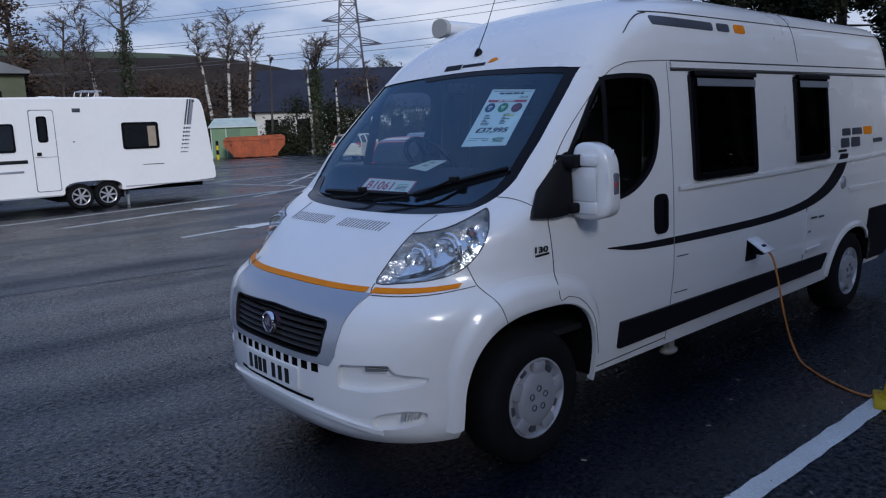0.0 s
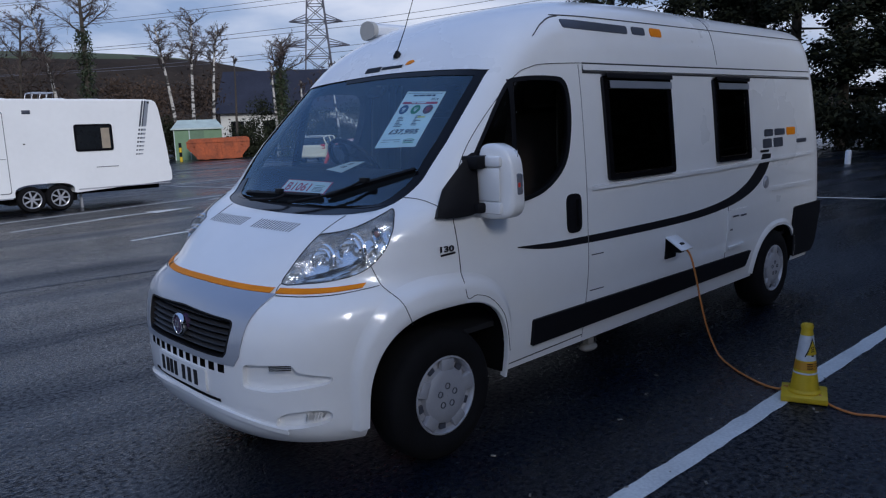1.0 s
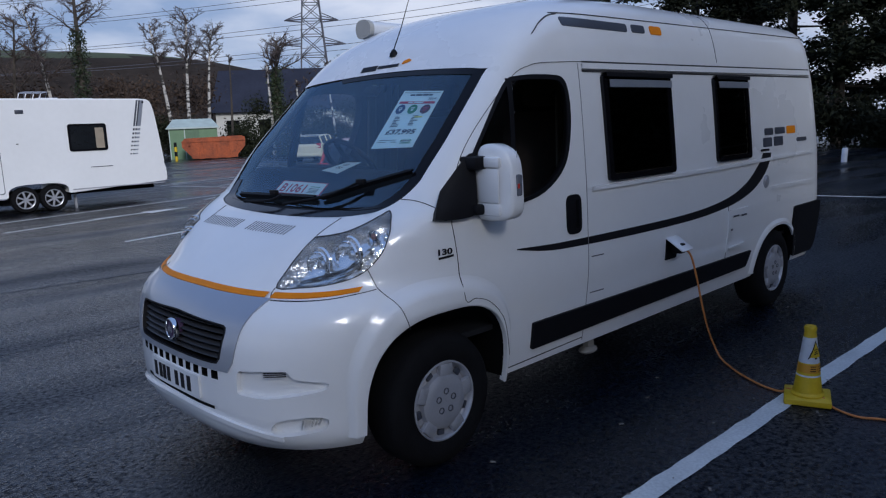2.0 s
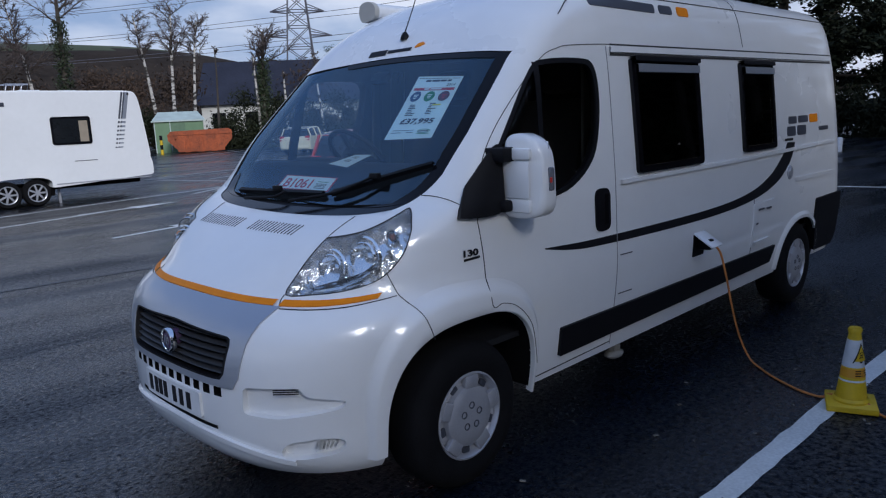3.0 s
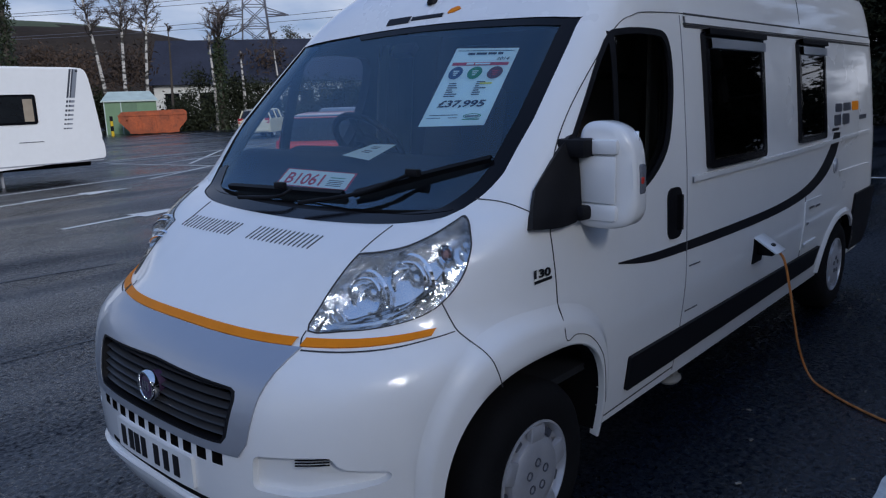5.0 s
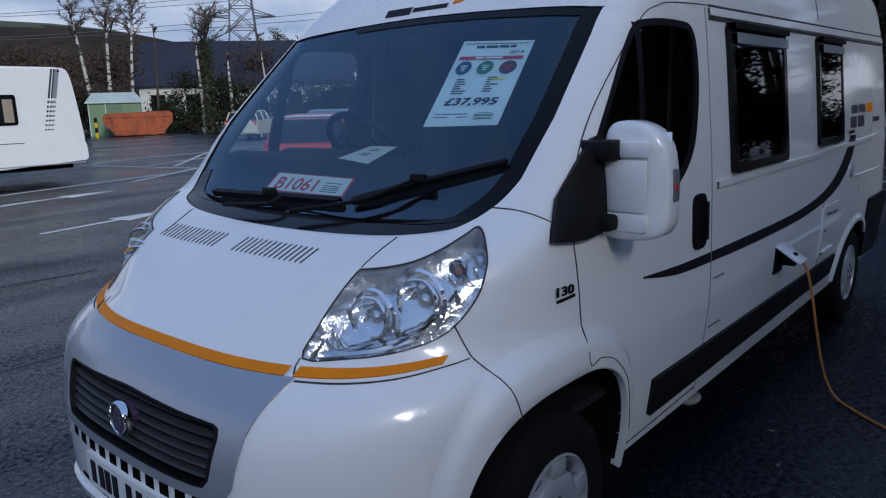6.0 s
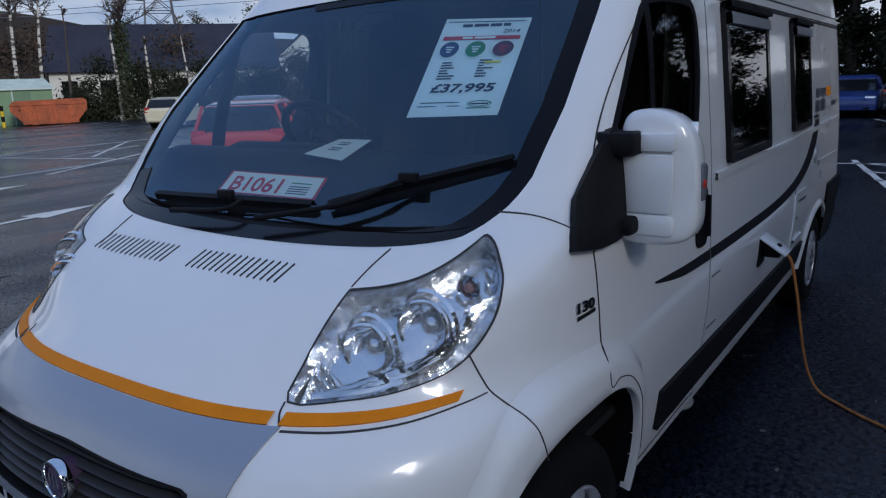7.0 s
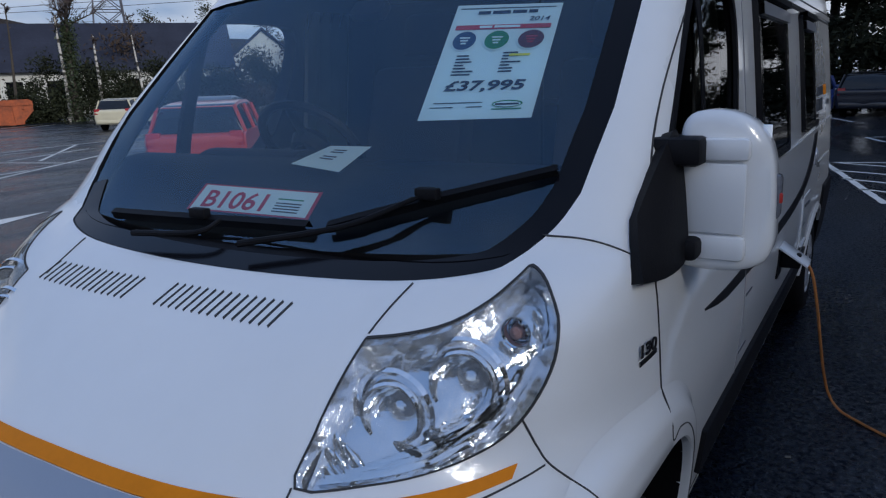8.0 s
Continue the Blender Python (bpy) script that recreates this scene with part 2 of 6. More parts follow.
# ---- ground ----
def asphalt_mat():
    m = mat("wet_asphalt", (0.0022, 0.0046, 0.0105), 0.45, vary=0.35, scale=0.5, fine=0.8, fine_scale=55, bump=0.4, deep=0.02, spec=0.6)
    n, l = m.node_tree.nodes, m.node_tree.links
    b = n["Principled BSDF"]
    co = n.new("ShaderNodeTexCoord")
    mp = n.new("ShaderNodeMapping")
    mp.inputs["Scale"].default_value = (0.12, 0.55, 1)
    mp.inputs["Rotation"].default_value = (0, 0, radians(-8))
    t = n.new("ShaderNodeTexNoise")
    t.inputs["Scale"].default_value, t.inputs["Detail"].default_value = 1.6, 6
    r = n.new("ShaderNodeMapRange")
    r.inputs["From Min"].default_value, r.inputs["From Max"].default_value = 0.38, 0.62
    r.inputs["To Min"].default_value, r.inputs["To Max"].default_value = 0.1, 0.42
    l.new(co.outputs["Object"], mp.inputs["Vector"])
    l.new(mp.outputs["Vector"], t.inputs["Vector"])
    l.new(t.outputs["Fac"], r.inputs["Value"])
    g = n.new("ShaderNodeTexNoise")
    g.inputs["Scale"].default_value, g.inputs["Detail"].default_value = 34, 3
    l.new(co.outputs["Object"], g.inputs["Vector"])
    k = n.new("ShaderNodeMath")
    k.operation = "MULTIPLY_ADD"
    k.use_clamp = True
    l.new(g.outputs["Fac"], k.inputs[0])
    k.inputs[1].default_value = 0.9
    h = n.new("ShaderNodeMath")
    h.operation = "SUBTRACT"
    l.new(r.outputs["Result"], h.inputs[0])
    h.inputs[1].default_value = 0.42
    l.new(h.outputs[0], k.inputs[2])
    f = n.new("ShaderNodeMath")
    f.operation = "MAXIMUM"
    l.new(k.outputs[0], f.inputs[0])
    f.inputs[1].default_value = 0.06
    l.new(f.outputs[0], b.inputs["Roughness"])
    # wet stones shine, the pits between them do not; the film of water thins out in patches
    gr, pa = n.new("ShaderNodeTexNoise"), n.new("ShaderNodeTexNoise")
    gr.inputs["Scale"].default_value, gr.inputs["Detail"].default_value, gr.inputs["Roughness"].default_value = 30, 5, 0.65
    pa.inputs["Scale"].default_value, pa.inputs["Detail"].default_value = 2.2, 5
    l.new(co.outputs["Object"], gr.inputs["Vector"])
    l.new(mp.outputs["Vector"], pa.inputs["Vector"])
    ad = n.new("ShaderNodeMath")
    ad.operation = "MULTIPLY_ADD"
    l.new(pa.outputs["Fac"], ad.inputs[0])
    ad.inputs[1].default_value = 0.45
    l.new(gr.outputs["Fac"], ad.inputs[2])
    sp = n.new("ShaderNodeMapRange")
    sp.inputs["From Min"].default_value, sp.inputs["From Max"].default_value = 0.60, 0.86
    sp.inputs["To Min"].default_value, sp.inputs["To Max"].default_value = 0.04, 1.0
    l.new(ad.outputs[0], sp.inputs["Value"])
    l.new(sp.outputs["Result"], b.inputs["Specular IOR Level"])
    return m


ASPHALT = asphalt_mat()
LINE = mat("line_paint", (0.62, 0.63, 0.62), 0.55, vary=0.25, scale=3, fine=0.25, fine_scale=60, bump=0.2)
gm = bmesh.new()
bmesh.ops.create_grid(gm, x_segments=8, y_segments=8, size=900)
tagged(link_mesh("ground", gm, ASPHALT, 0), "wet dark asphalt of a car park", "ground", kind="structure")


def stripe(x0, y0, x1, y1, wide, label="white painted bay line on wet asphalt"):
    """A painted line with slightly worn edges, 4 mm above the asphalt."""
    rnd = random.Random(int(abs(x0 * 131 + y0 * 17) * 10))
    a, b = Vector((x0, y0, 0)), Vector((x1, y1, 0))
    d = b - a
    s = d.normalized().cross(Vector((0, 0, 1))) * wide / 2
    n = max(4, int(d.length / 0.12))
    bm = bmesh.new()
    last = None
    for i in range(n + 1):
        p = a + d * i / n
        j = [rnd.uniform(-0.006, 0.006) for _ in "ab"]
        now = [bm.verts.new(p + s * (1 + j[0] / wide * 2) + Vector((0, 0, 0.004))), bm.verts.new(p - s * (1 + j[1] / wide * 2) + Vector((0, 0, 0.004)))]
        if last:
            bm.faces.new((last[0], now[0], now[1], last[1]))
        last = now
    bmesh.ops.recalc_face_normals(bm, faces=bm.faces)
    ob = link_mesh("line_marking", bm, LINE, 0)
    return tagged(ob, label, "road marking", kind="structure")


stripe(-4.5, -1.69, 9.9, -2.10, 0.11)
stripe(9.9, -1.40, 14.9, -0.25, 0.10)


# ---- campervan body surface ----
XF = pchip([(.20, .16), (.25, .10), (.32, .045), (.45, .025), (.60, .025), (.70, .035), (.80, .06), (.88, .10), (.93, .16), (.97, .215), (1.03, .29), (1.10, .39), (1.17, .50), (1.24, .64), (1.29, .755),
            (1.31, .80), (1.6, 1.085), (1.9, 1.37), (2.0, 1.465), (2.1, 1.555), (2.2, 1.67), (2.3, 1.83), (2.38, 2.03), (2.44, 2.3), (2.475, 2.6), (2.49, 2.95), (2.5, 3.4)])
HW = pchip([(.20, .88), (.27, .925), (.35, .945), (.6, .98), (.85, 1.0), (1.05, .995), (1.3, .985), (1.6, .96), (1.9, .93), (2.1, .90), (2.25, .868), (2.33, .835), (2.39, .78), (2.43, .70), (2.46, .58), (2.48, .42), (2.495, .2), (2.5, .1)])
PW = pchip([(.2, 2.8), (.35, 2.9), (.82, 2.9), (.95, 2.6), (1.1, 3.2), (1.2, 4.0), (1.3, 4.8), (1.5, 6.2), (2.0, 7.0), (2.3, 4.5), (2.5, 3.0)])
DP = pchip([(.2, .75), (.5, 1.0), (.97, 1.0), (1.2, .8), (1.3, .65), (2.0, .6), (2.3, .9), (2.5, 1.3)])
XR = pchip([(.2, 5.85), (.5, 5.93), (1.0, 5.95), (1.5, 5.93), (2.0, 5.88), (2.35, 5.8), (2.44, 5.7), (2.5, 5.4)])


def front_x(y, z, off=0.0):
    """Where the nose lies at (y, z); off: metres proud of it."""
    w, p = HW(z), PW(z)
    u = min(abs(y) / w, 0.9999)
    return XF(z) + DP(z) * (1 - (1 - u ** p) ** (1 / p)) - off


def side_y(x, z, off=0.0):
    """The half width at (x, z)."""
    w, p, d, x0 = HW(z), PW(z), DP(z), XF(z)
    if x < x0 + d:
        u = min(max(1 - (x - x0) / d, 0.0), 1.0)
        w = w * (1 - u ** p) ** (1 / p)
    return w + off


def front_normal(y, z):
    e = 0.004
    a = Vector((front_x(y + e, z) - front_x(y - e, z), 2 * e, 0))
    b = Vector((front_x(y, z + e) - front_x(y, z - e), 0, 2 * e))
    v = a.cross(b).normalized()
    return v if v.x < 0 else -v


def on_front(y, z, off=0.0):
    return Vector((front_x(y, z), y, z)) + front_normal(y, z) * off


def wing_width(u, v):
    """Breadth of the raised wing at a place given from the wheel's middle."""
    r = math.hypot(u, v)
    return .03 + .13 * max(v / r, 0.0) ** 1.5 + (.05 if u < 0 else 0.0) * abs(u / r)


def flare(x, z):
    """How far the front wing stands out round its wheel."""
    u, v = x - 0.958, z - 0.35
    if v < -.12 or u * u + v * v > .6:
        return 0.0
    q = math.atan2(v, u)
    c, s_ = abs(math.cos(q)), max(math.sin(q), 0.0)
    inner = 1 / ((c / .45) ** 2.8 + (abs(math.sin(q)) / .455) ** 2.8) ** (1 / 2.8)
    k = (math.hypot(u, v) - inner) / wing_width(u, v)
    if k > 1 or k < -.3:
        return 0.0
    f = min(max((k - .5) / .5, 0.0), 1.0)
    return .024 * (1 - f * f * (3 - 2 * f))


def on_side(x, z, off=0.0, s=-1):
    e = 0.004
    a = Vector((2 * e, -(side_y(x + e, z) - side_y(x - e, z)), 0))
    b = Vector((0, -(side_y(x, z + e) - side_y(x, z - e)), 2 * e))
    v = a.cross(b).normalized()
    v = v if v.y < 0 else -v
    q = Vector((x, -side_y(x, z), z)) + v * (off + flare(x, z))
    return Vector((q.x, q.y if s < 0 else -q.y, q.z))


def loft(bm, zs, dx=0.0, dy=0.0, floor_x=None):
    rings = []
    for z in zs:
        w, p, d, x0, x1 = HW(z) - dy, PW(z), DP(z), XF(z) + dx, XR(z) - dx
        if floor_x is not None and z < 1.285:
            x0 = max(x0, floor_x)
            d = min(d, 0.25)
        half = []
        for k in range(25):
            q = math.pi / 2 * k / 24
            half.append((x0 + d * (1 - math.cos(q) ** (2 / p)), w * math.sin(q) ** (2 / p)))
        half += [(x0 + d + (x1 - 0.16 - x0 - d) * k / 20, w) for k in range(1, 20)]
        half += [(x1 - 0.16 + 0.16 * math.sin(math.pi / 2 * k / 6) ** 0.5, w - 0.16 + 0.16 * math.cos(math.pi / 2 * k / 6) ** 0.5 if w > 0.2 else w * (1 - 0.3 * k / 6)) for k in range(7)]
        ring = [(x, -y) for x, y in half] + [(x, y) for x, y in half[:0:-1]]
        rings.append([bm.verts.new((x, y, z)) for x, y in ring])
    n = len(rings[0])
    for a, b in zip(rings, rings[1:]):
        for k in range(n):
            bm.faces.new((a[k], a[(k + 1) % n], b[(k + 1) % n], b[k]))
    bm.faces.new(rings[0])
    bm.faces.new(rings[-1])
    bmesh.ops.recalc_face_normals(bm, faces=bm.faces)


def patch(place, poly, off, rings=6, thick=0.0, inner=0.0):
    """A curved panel on the body: a polygon filled from its middle, laid on place(u, v, off). inner leaves the middle open; thick gives it an edge."""
    bm = bmesh.new()
    cu, cv = sum(p[0] for p in poly) / len(poly), sum(p[1] for p in poly) / len(poly)
    loops = []
    for i in range(rings + 1):
        f = inner + (1 - inner) * i / rings
        if f == 0:
            loops.append([bm.verts.new(place(cu, cv, off))])
        else:
            loops.append([bm.verts.new(place(cu + (u - cu) * f, cv + (v - cv) * f, off)) for u, v in poly])
    n = len(poly)
    if thick:
        loops.append([bm.verts.new(place(u, v, off - thick)) for u, v in poly])
        if inner:
            loops.insert(0, [bm.verts.new(place(cu + (u - cu) * inner, cv + (v - cv) * inner, off - thick)) for u, v in poly])
    for a, b in zip(loops, loops[1:]):
        for k in range(n):
            if len(a) == 1:
                bm.faces.new((a[0], b[k], b[(k + 1) % n]))
            else:
                bm.faces.new((a[k], b[k], b[(k + 1) % n], a[(k + 1) % n]))
    bmesh.ops.recalc_face_normals(bm, faces=bm.faces)
    f = max(bm.faces, key=lambda q: q.calc_area())
    f.normal_update()
    if (f.normal.y if place is on_side else f.normal.x) > 0:
        bmesh.ops.reverse_faces(bm, faces=bm.faces)
    return bm


def subdivide(poly, step=0.05, closed=True):
    out = []
    for i in range(len(poly) if closed else len(poly) - 1):
        a, b = Vector(poly[i]), Vector(poly[(i + 1) % len(poly)])
        n = max(1, int((b - a).length / step))
        out += [tuple(a + (b - a) * k / n) for k in range(n)]
    if not closed:
        out.append(tuple(poly[-1]))
    return out


def band(place, line, wide, off=0.003, step=0.03, ends=None):
    """A strip along a line on the body, with an edge thickness."""
    pts = subdivide(line, step, closed=False)
    bm = bmesh.new()
    rows = []
    for i, (u, v) in enumerate(pts):
        a, b = Vector(pts[max(i - 1, 0)]), Vector(pts[min(i + 1, len(pts) - 1)])
        d = (b - a).normalized()
        s = Vector((-d.y, d.x)) * (wide if ends is None else wide + (ends - wide) * i / (len(pts) - 1)) / 2
        rows.append([bm.verts.new(place(u + s.x * k, v + s.y * k, o)) for k, o in ((1, -0.002), (1, off), (-1, off), (-1, -0.002))])
    for a, b in zip(rows, rows[1:]):
        for k in range(3):
            bm.faces.new((a[k], b[k], b[k + 1], a[k + 1]))
    bmesh.ops.recalc_face_normals(bm, faces=bm.faces)
    return bm


def smooth_line(pts, n=6):
    """A smooth curve through a few points."""
    P = [Vector(p) for p in pts]
    P = [2 * P[0] - P[1]] + P + [2 * P[-1] - P[-2]]
    out = []
    for i in range(1, len(P) - 2):
        a, b, c, d = P[i - 1:i + 3]
        for k in range(n):
            t = k / n
            out.append(tuple(0.5 * (2 * b + (c - a) * t + (2 * a - 5 * b + 4 * c - d) * t * t + (3 * b - a - 3 * c + d) * t ** 3)))
    out.append(tuple(P[-2]))
    return out


SCREEN = smooth_line([(-.825, 1.42), (-.795, 1.353), (-.739, 1.295), (-.69, 1.277), (-.564, 1.260), (-.38, 1.25), (-.13, 1.244), (.13, 1.244), (.38, 1.25), (.564, 1.260), (.69, 1.277), (.739, 1.295), (.795, 1.353), (.825, 1.42)], 3) + smooth_line([(.845, 1.6), (.825, 1.93), (.79, 1.97), (.4, 1.995), (0, 2.005), (-.4, 1.995), (-.79, 1.97), (-.825, 1.93), (-.845, 1.6)], 4)
DOOR_GLASS = smooth_line([(.985, 1.232), (1.2, 1.238), (1.5, 1.255), (1.75, 1.30), (1.95, 1.43), (2.03, 1.62), (2.045, 1.8), (2.01, 1.91), (1.9, 1.935), (1.62, 1.925), (1.5, 1.875), (1.27, 1.60)], 4)
SIDE_WINDOWS = [(2.37, 3.175, 1.31, 1.945), (3.81, 4.39, 1.335, 1.95)]


def arch_line(cx, cz, rx, rz, a0, a1, n=28, p=2.3):
    out = []
    for k in range(n + 1):
        q = radians(a0 + (a1 - a0) * k / n)
        c, s = math.cos(q), math.sin(q)
        out.append((cx + rx * math.copysign(abs(c) ** (2 / p), c), cz + rz * math.copysign(abs(s) ** (2 / p), s)))
    return out


FRONT_ARCH, REAR_ARCH = (0.958, 0.35, 0.45, 0.455), (4.99, 0.34, 0.42, 0.385)



LINING = mat("cab_lining", (0.045, 0.042, 0.045), 0.85, vary=0.2, scale=5, fine=0.1, fine_scale=150)
FRIT = mat("black_glass_edge", (0.005, 0.005, 0.007), 0.14, spec=0.2)
CURTAIN_GREY = mat("pale_grey_plastic", (0.28, 0.27, 0.25), 0.7, vary=0.1)
HEADLAMP = [(-.548, 1.18), (-.624, 1.19), (-.695, 1.208), (-.745, 1.241), (-.771, 1.274), (-.785, 1.29), (-.831, 1.264), (-.873, 1.212), (-.886, 1.157), (-.878, 1.10), (-.86, 1.053), (-.836, 1.022), (-.796, 1.0), (-.74, .985), (-.664, .977), (-.552, .974), (-.546, 1.04), (-.544, 1.115)]
# the far lamp sits further round the corner of the wing
HEADLAMP_FAR = [(.64 + (-u - .544) * .78, v) for u, v in HEADLAMP]
GRILLE = rounded([(-.425, .642), (.425, .642), (.455, .822), (0, .838), (-.455, .822)], .035)
SLOTREC = rounded([(-.525, .628), (-.745, .640), (-.76, .60), (-.86, .575), (-.85, .54), (-.66, .505), (-.515, .515)], .025)
FOGREC = rounded([(-.66, .375), (-.70, .405), (-.80, .42), (-.845, .405), (-.835, .35), (-.71, .322), (-.655, .335)], .03)


def mirror(poly):
    return [(-u, v) for u, v in poly]


def slug(place, poly, hi, lo, material, rings=4):
    """A closed solid between two offsets of the body surface, for cutting recesses."""
    bm = bmesh.new()
    a, b = patch(place, poly, hi, rings), patch(place, poly, lo, rings)
    for q in (a, b):
        me = bpy.data.meshes.new("tmp")
        q.to_mesh(me)
        bm.from_mesh(me)
        q.free()
    rim = [e for e in bm.edges if e.is_boundary]
    bmesh.ops.bridge_loops(bm, edges=rim)
    bmesh.ops.recalc_face_normals(bm, faces=bm.faces)
    return link_mesh("cutter", bm, material, 0)


def build_van():
    van = thing("campervan", "white panel-van motorhome with orange and grey trim, parked on asphalt", "campervan")
    bm = bmesh.new()
    zs = [.235, .25, .27, .3, .34, .4, .46, .52, .58, .64, .7, .75, .8, .84, .88, .91, .93, .95, .97] + [1.0 + .02 * k for k in range(15)] + [1.295, 1.31, 1.34, 1.4, 1.5, 1.6, 1.7, 1.8, 1.9, 1.97, 2.02, 2.07, 2.12, 2.17, 2.22, 2.27, 2.31, 2.35, 2.38, 2.41, 2.435, 2.455, 2.47, 2.48, 2.487, 2.493, 2.497]
    loft(bm, zs)
    shell = part("body_shell", bm, WHITE, van)
    bm = bmesh.new()
    loft(bm, [.62, .8, 1.0, 1.2, 1.28, 1.285, 1.3, 1.4, 1.5, 1.6, 1.7, 1.8, 1.9, 2.0, 2.1, 2.2, 2.3, 2.38, 2.42], 0.06, 0.055, 0.98)
    cutters = [link_mesh("cutter", bm, LINING, 0)]

    def cutter(poly, a, b, axis, material):
        q = bmesh.new()
        prism(q, poly, a, b, axis)
        cutters.append(link_mesh("cutter", q, material, 0))
    cutter(SCREEN, 0.5, 1.85, "x", BLACK)
    for s in (-1, 1):
        cutter(DOOR_GLASS, s * 0.8, s * 1.2, "y", BLACK)
    for x0, x1, z0, z1 in SIDE_WINDOWS:
        cutter(rounded([(x0 + .04, z0 + .04), (x1 - .04, z0 + .04), (x1 - .04, z1 - .04), (x0 + .04, z1 - .04)], .04), -1.2, -0.8, "y", BLACK)
    for cx, cz, rx, rz in (FRONT_ARCH, REAR_ARCH):
        for s in (-1, 1):
            cutter(arch_line(cx, cz, rx, rz, -40, 220, 28, 2.8 if cx < 2 else 2.3), s * 0.6, s * 1.2, "y", DARK)
    bm = bmesh.new()
    box(bm, 0.9, 6.2, -1.2, 1.2, 0.1, 0.335)
    cutters.append(link_mesh("cutter", bm, DARK, 0))
    cutter(GRILLE, -0.2, 0.17, "x", DARK)
    for k in range(11):
        y = (k - 5) * .076
        cutter([(y - .024, .568), (y + .024, .568), (y + .024, .609), (y - .024, .609)], -0.2, 0.22, "x", DARK)
    for poly in (HEADLAMP, HEADLAMP_FAR):
        cutters.append(slug(on_front, smooth_line(poly + poly[:1], 3)[:-1], .03, -.085, REFLECTOR))
    for poly, deep in ((SLOTREC, -.03), (FOGREC, -.035)):
        for q in (poly, mirror(poly)):
            cutters.append(slug(on_front, q, .04, deep, WHITE))
    cut(shell, *cutters)
    return van, shell


van, shell = build_van()


def strip(place, top, bot, off=0.003):
    """A decal between an upper and a lower line."""
    bm = bmesh.new()
    rows = [[bm.verts.new(place(*p, o)) for p, o in ((t, -0.001), (t, off), (b, off), (b, -0.001))] for t, b in zip(top, bot)]
    for a, b in zip(rows, rows[1:]):
        for k in range(3):
            bm.faces.new((a[k], b[k], b[k + 1], a[k + 1]))
    bmesh.ops.recalc_face_normals(bm, faces=bm.faces)
    return bm


def quad(place, u0, u1, v0, v1, off=0.003, r=0.015, material=None, name="decal", label="", thick=0.004, step=0.06):
    poly = subdivide(rounded([(u0, v0), (u1, v0), (u1, v1), (u0, v1)], r), step)
    return part(name, patch(place, poly, off, 4, thick), material, van, label)


# glazing
part("windscreen", patch(on_front, [(y, max(z, 1.285 + .05 * abs(y) ** 2)) for y, z in subdivide(SCREEN, .06)], -.006, 12), GLASS, van, "tinted laminated windscreen").visible_shadow = False
bm = patch(on_front, subdivide(SCREEN, .05), -.003, 2, inner=.925)
# the far edge of the glass is bonded behind the pillar and carries no border
bmesh.ops.delete(bm, geom=[f for f in bm.faces if f.calc_center_median().y > .4 and f.calc_center_median().z > 1.38], context="FACES")
part("screen_edge", bm, FRIT, van, "black printed border of the windscreen")
scuttle_line = [p for p in SCREEN[:40] if p[1] < 1.29]
scuttle_top = [(y, z + .05 - .04 * abs(y)) for y, z in scuttle_line]
part("scuttle", strip(on_front, scuttle_top, scuttle_line, -.011), BLACK, van, "black plastic scuttle panel")
for s in (-1, 1):
    bm = patch(on_side, subdivide(DOOR_GLASS, .06), -.012, 8)
    if s > 0:
        bmesh.ops.scale(bm, vec=(1, -1, 1), verts=bm.verts)
    g = part("door_window", bm, CLEAR, van, "door window glass")
    g.visible_shadow = False
part("window_seal", patch(on_side, subdivide(DOOR_GLASS, .05), .003, 2, .012, inner=.93), BLACK, van, "black rubber window seal")
part("window_divider", band(on_side, [(1.50, 1.25), (1.545, 1.91)], .035, .002), BLACK, van)
bm = band(on_side, [(1.50, 1.25), (1.545, 1.91)], .06, -.016)
bmesh.ops.scale(bm, vec=(1, -1, 1), verts=bm.verts)
bmesh.ops.reverse_faces(bm, faces=bm.faces)
part("window_divider", bm, BLACK, van)
for x0, x1, z0, z1 in SIDE_WINDOWS:
    poly = subdivide(rounded([(x0, z0), (x1, z0), (x1, z1), (x0, z1)], .03), .06)
    w = part("side_window", patch(on_side, poly, .022, 2, .03, inner=.88), FRIT, van, "dark tinted top-hung acrylic window")
    hole = subdivide(rounded([(x0 + .02, z0 + .02), (x1 - .02, z0 + .02), (x1 - .02, z1 - .02), (x0 + .02, z1 - .02)], .03), .06)
    pane = part("pane", patch(on_side, hole, .017, 5), TINT, w)
    pane.visible_shadow = False
    top = [(x0 + .01, z1 - .005), (x1 - .01, z1 - .005)]
    part("top_rail", band(on_side, top, .025, .045), BLACK, w, "black hinge rail")
    slat = [(x0 + .05, z1 - .055), (x1 - .01, z1 - .055)]
    part("rail_cover", band(on_side, slat, .045, .035), SILVER, w, "pale grey rail cover catching the sky")

# nose
rim = subdivide([(-.475, .614), (.475, .614), (.505, .66), (.530, .80), (.572, .9345), (.3, .9385), (0, .9405), (-.3, .9385), (-.572, .9345), (-.530, .80), (-.505, .66)], .04)


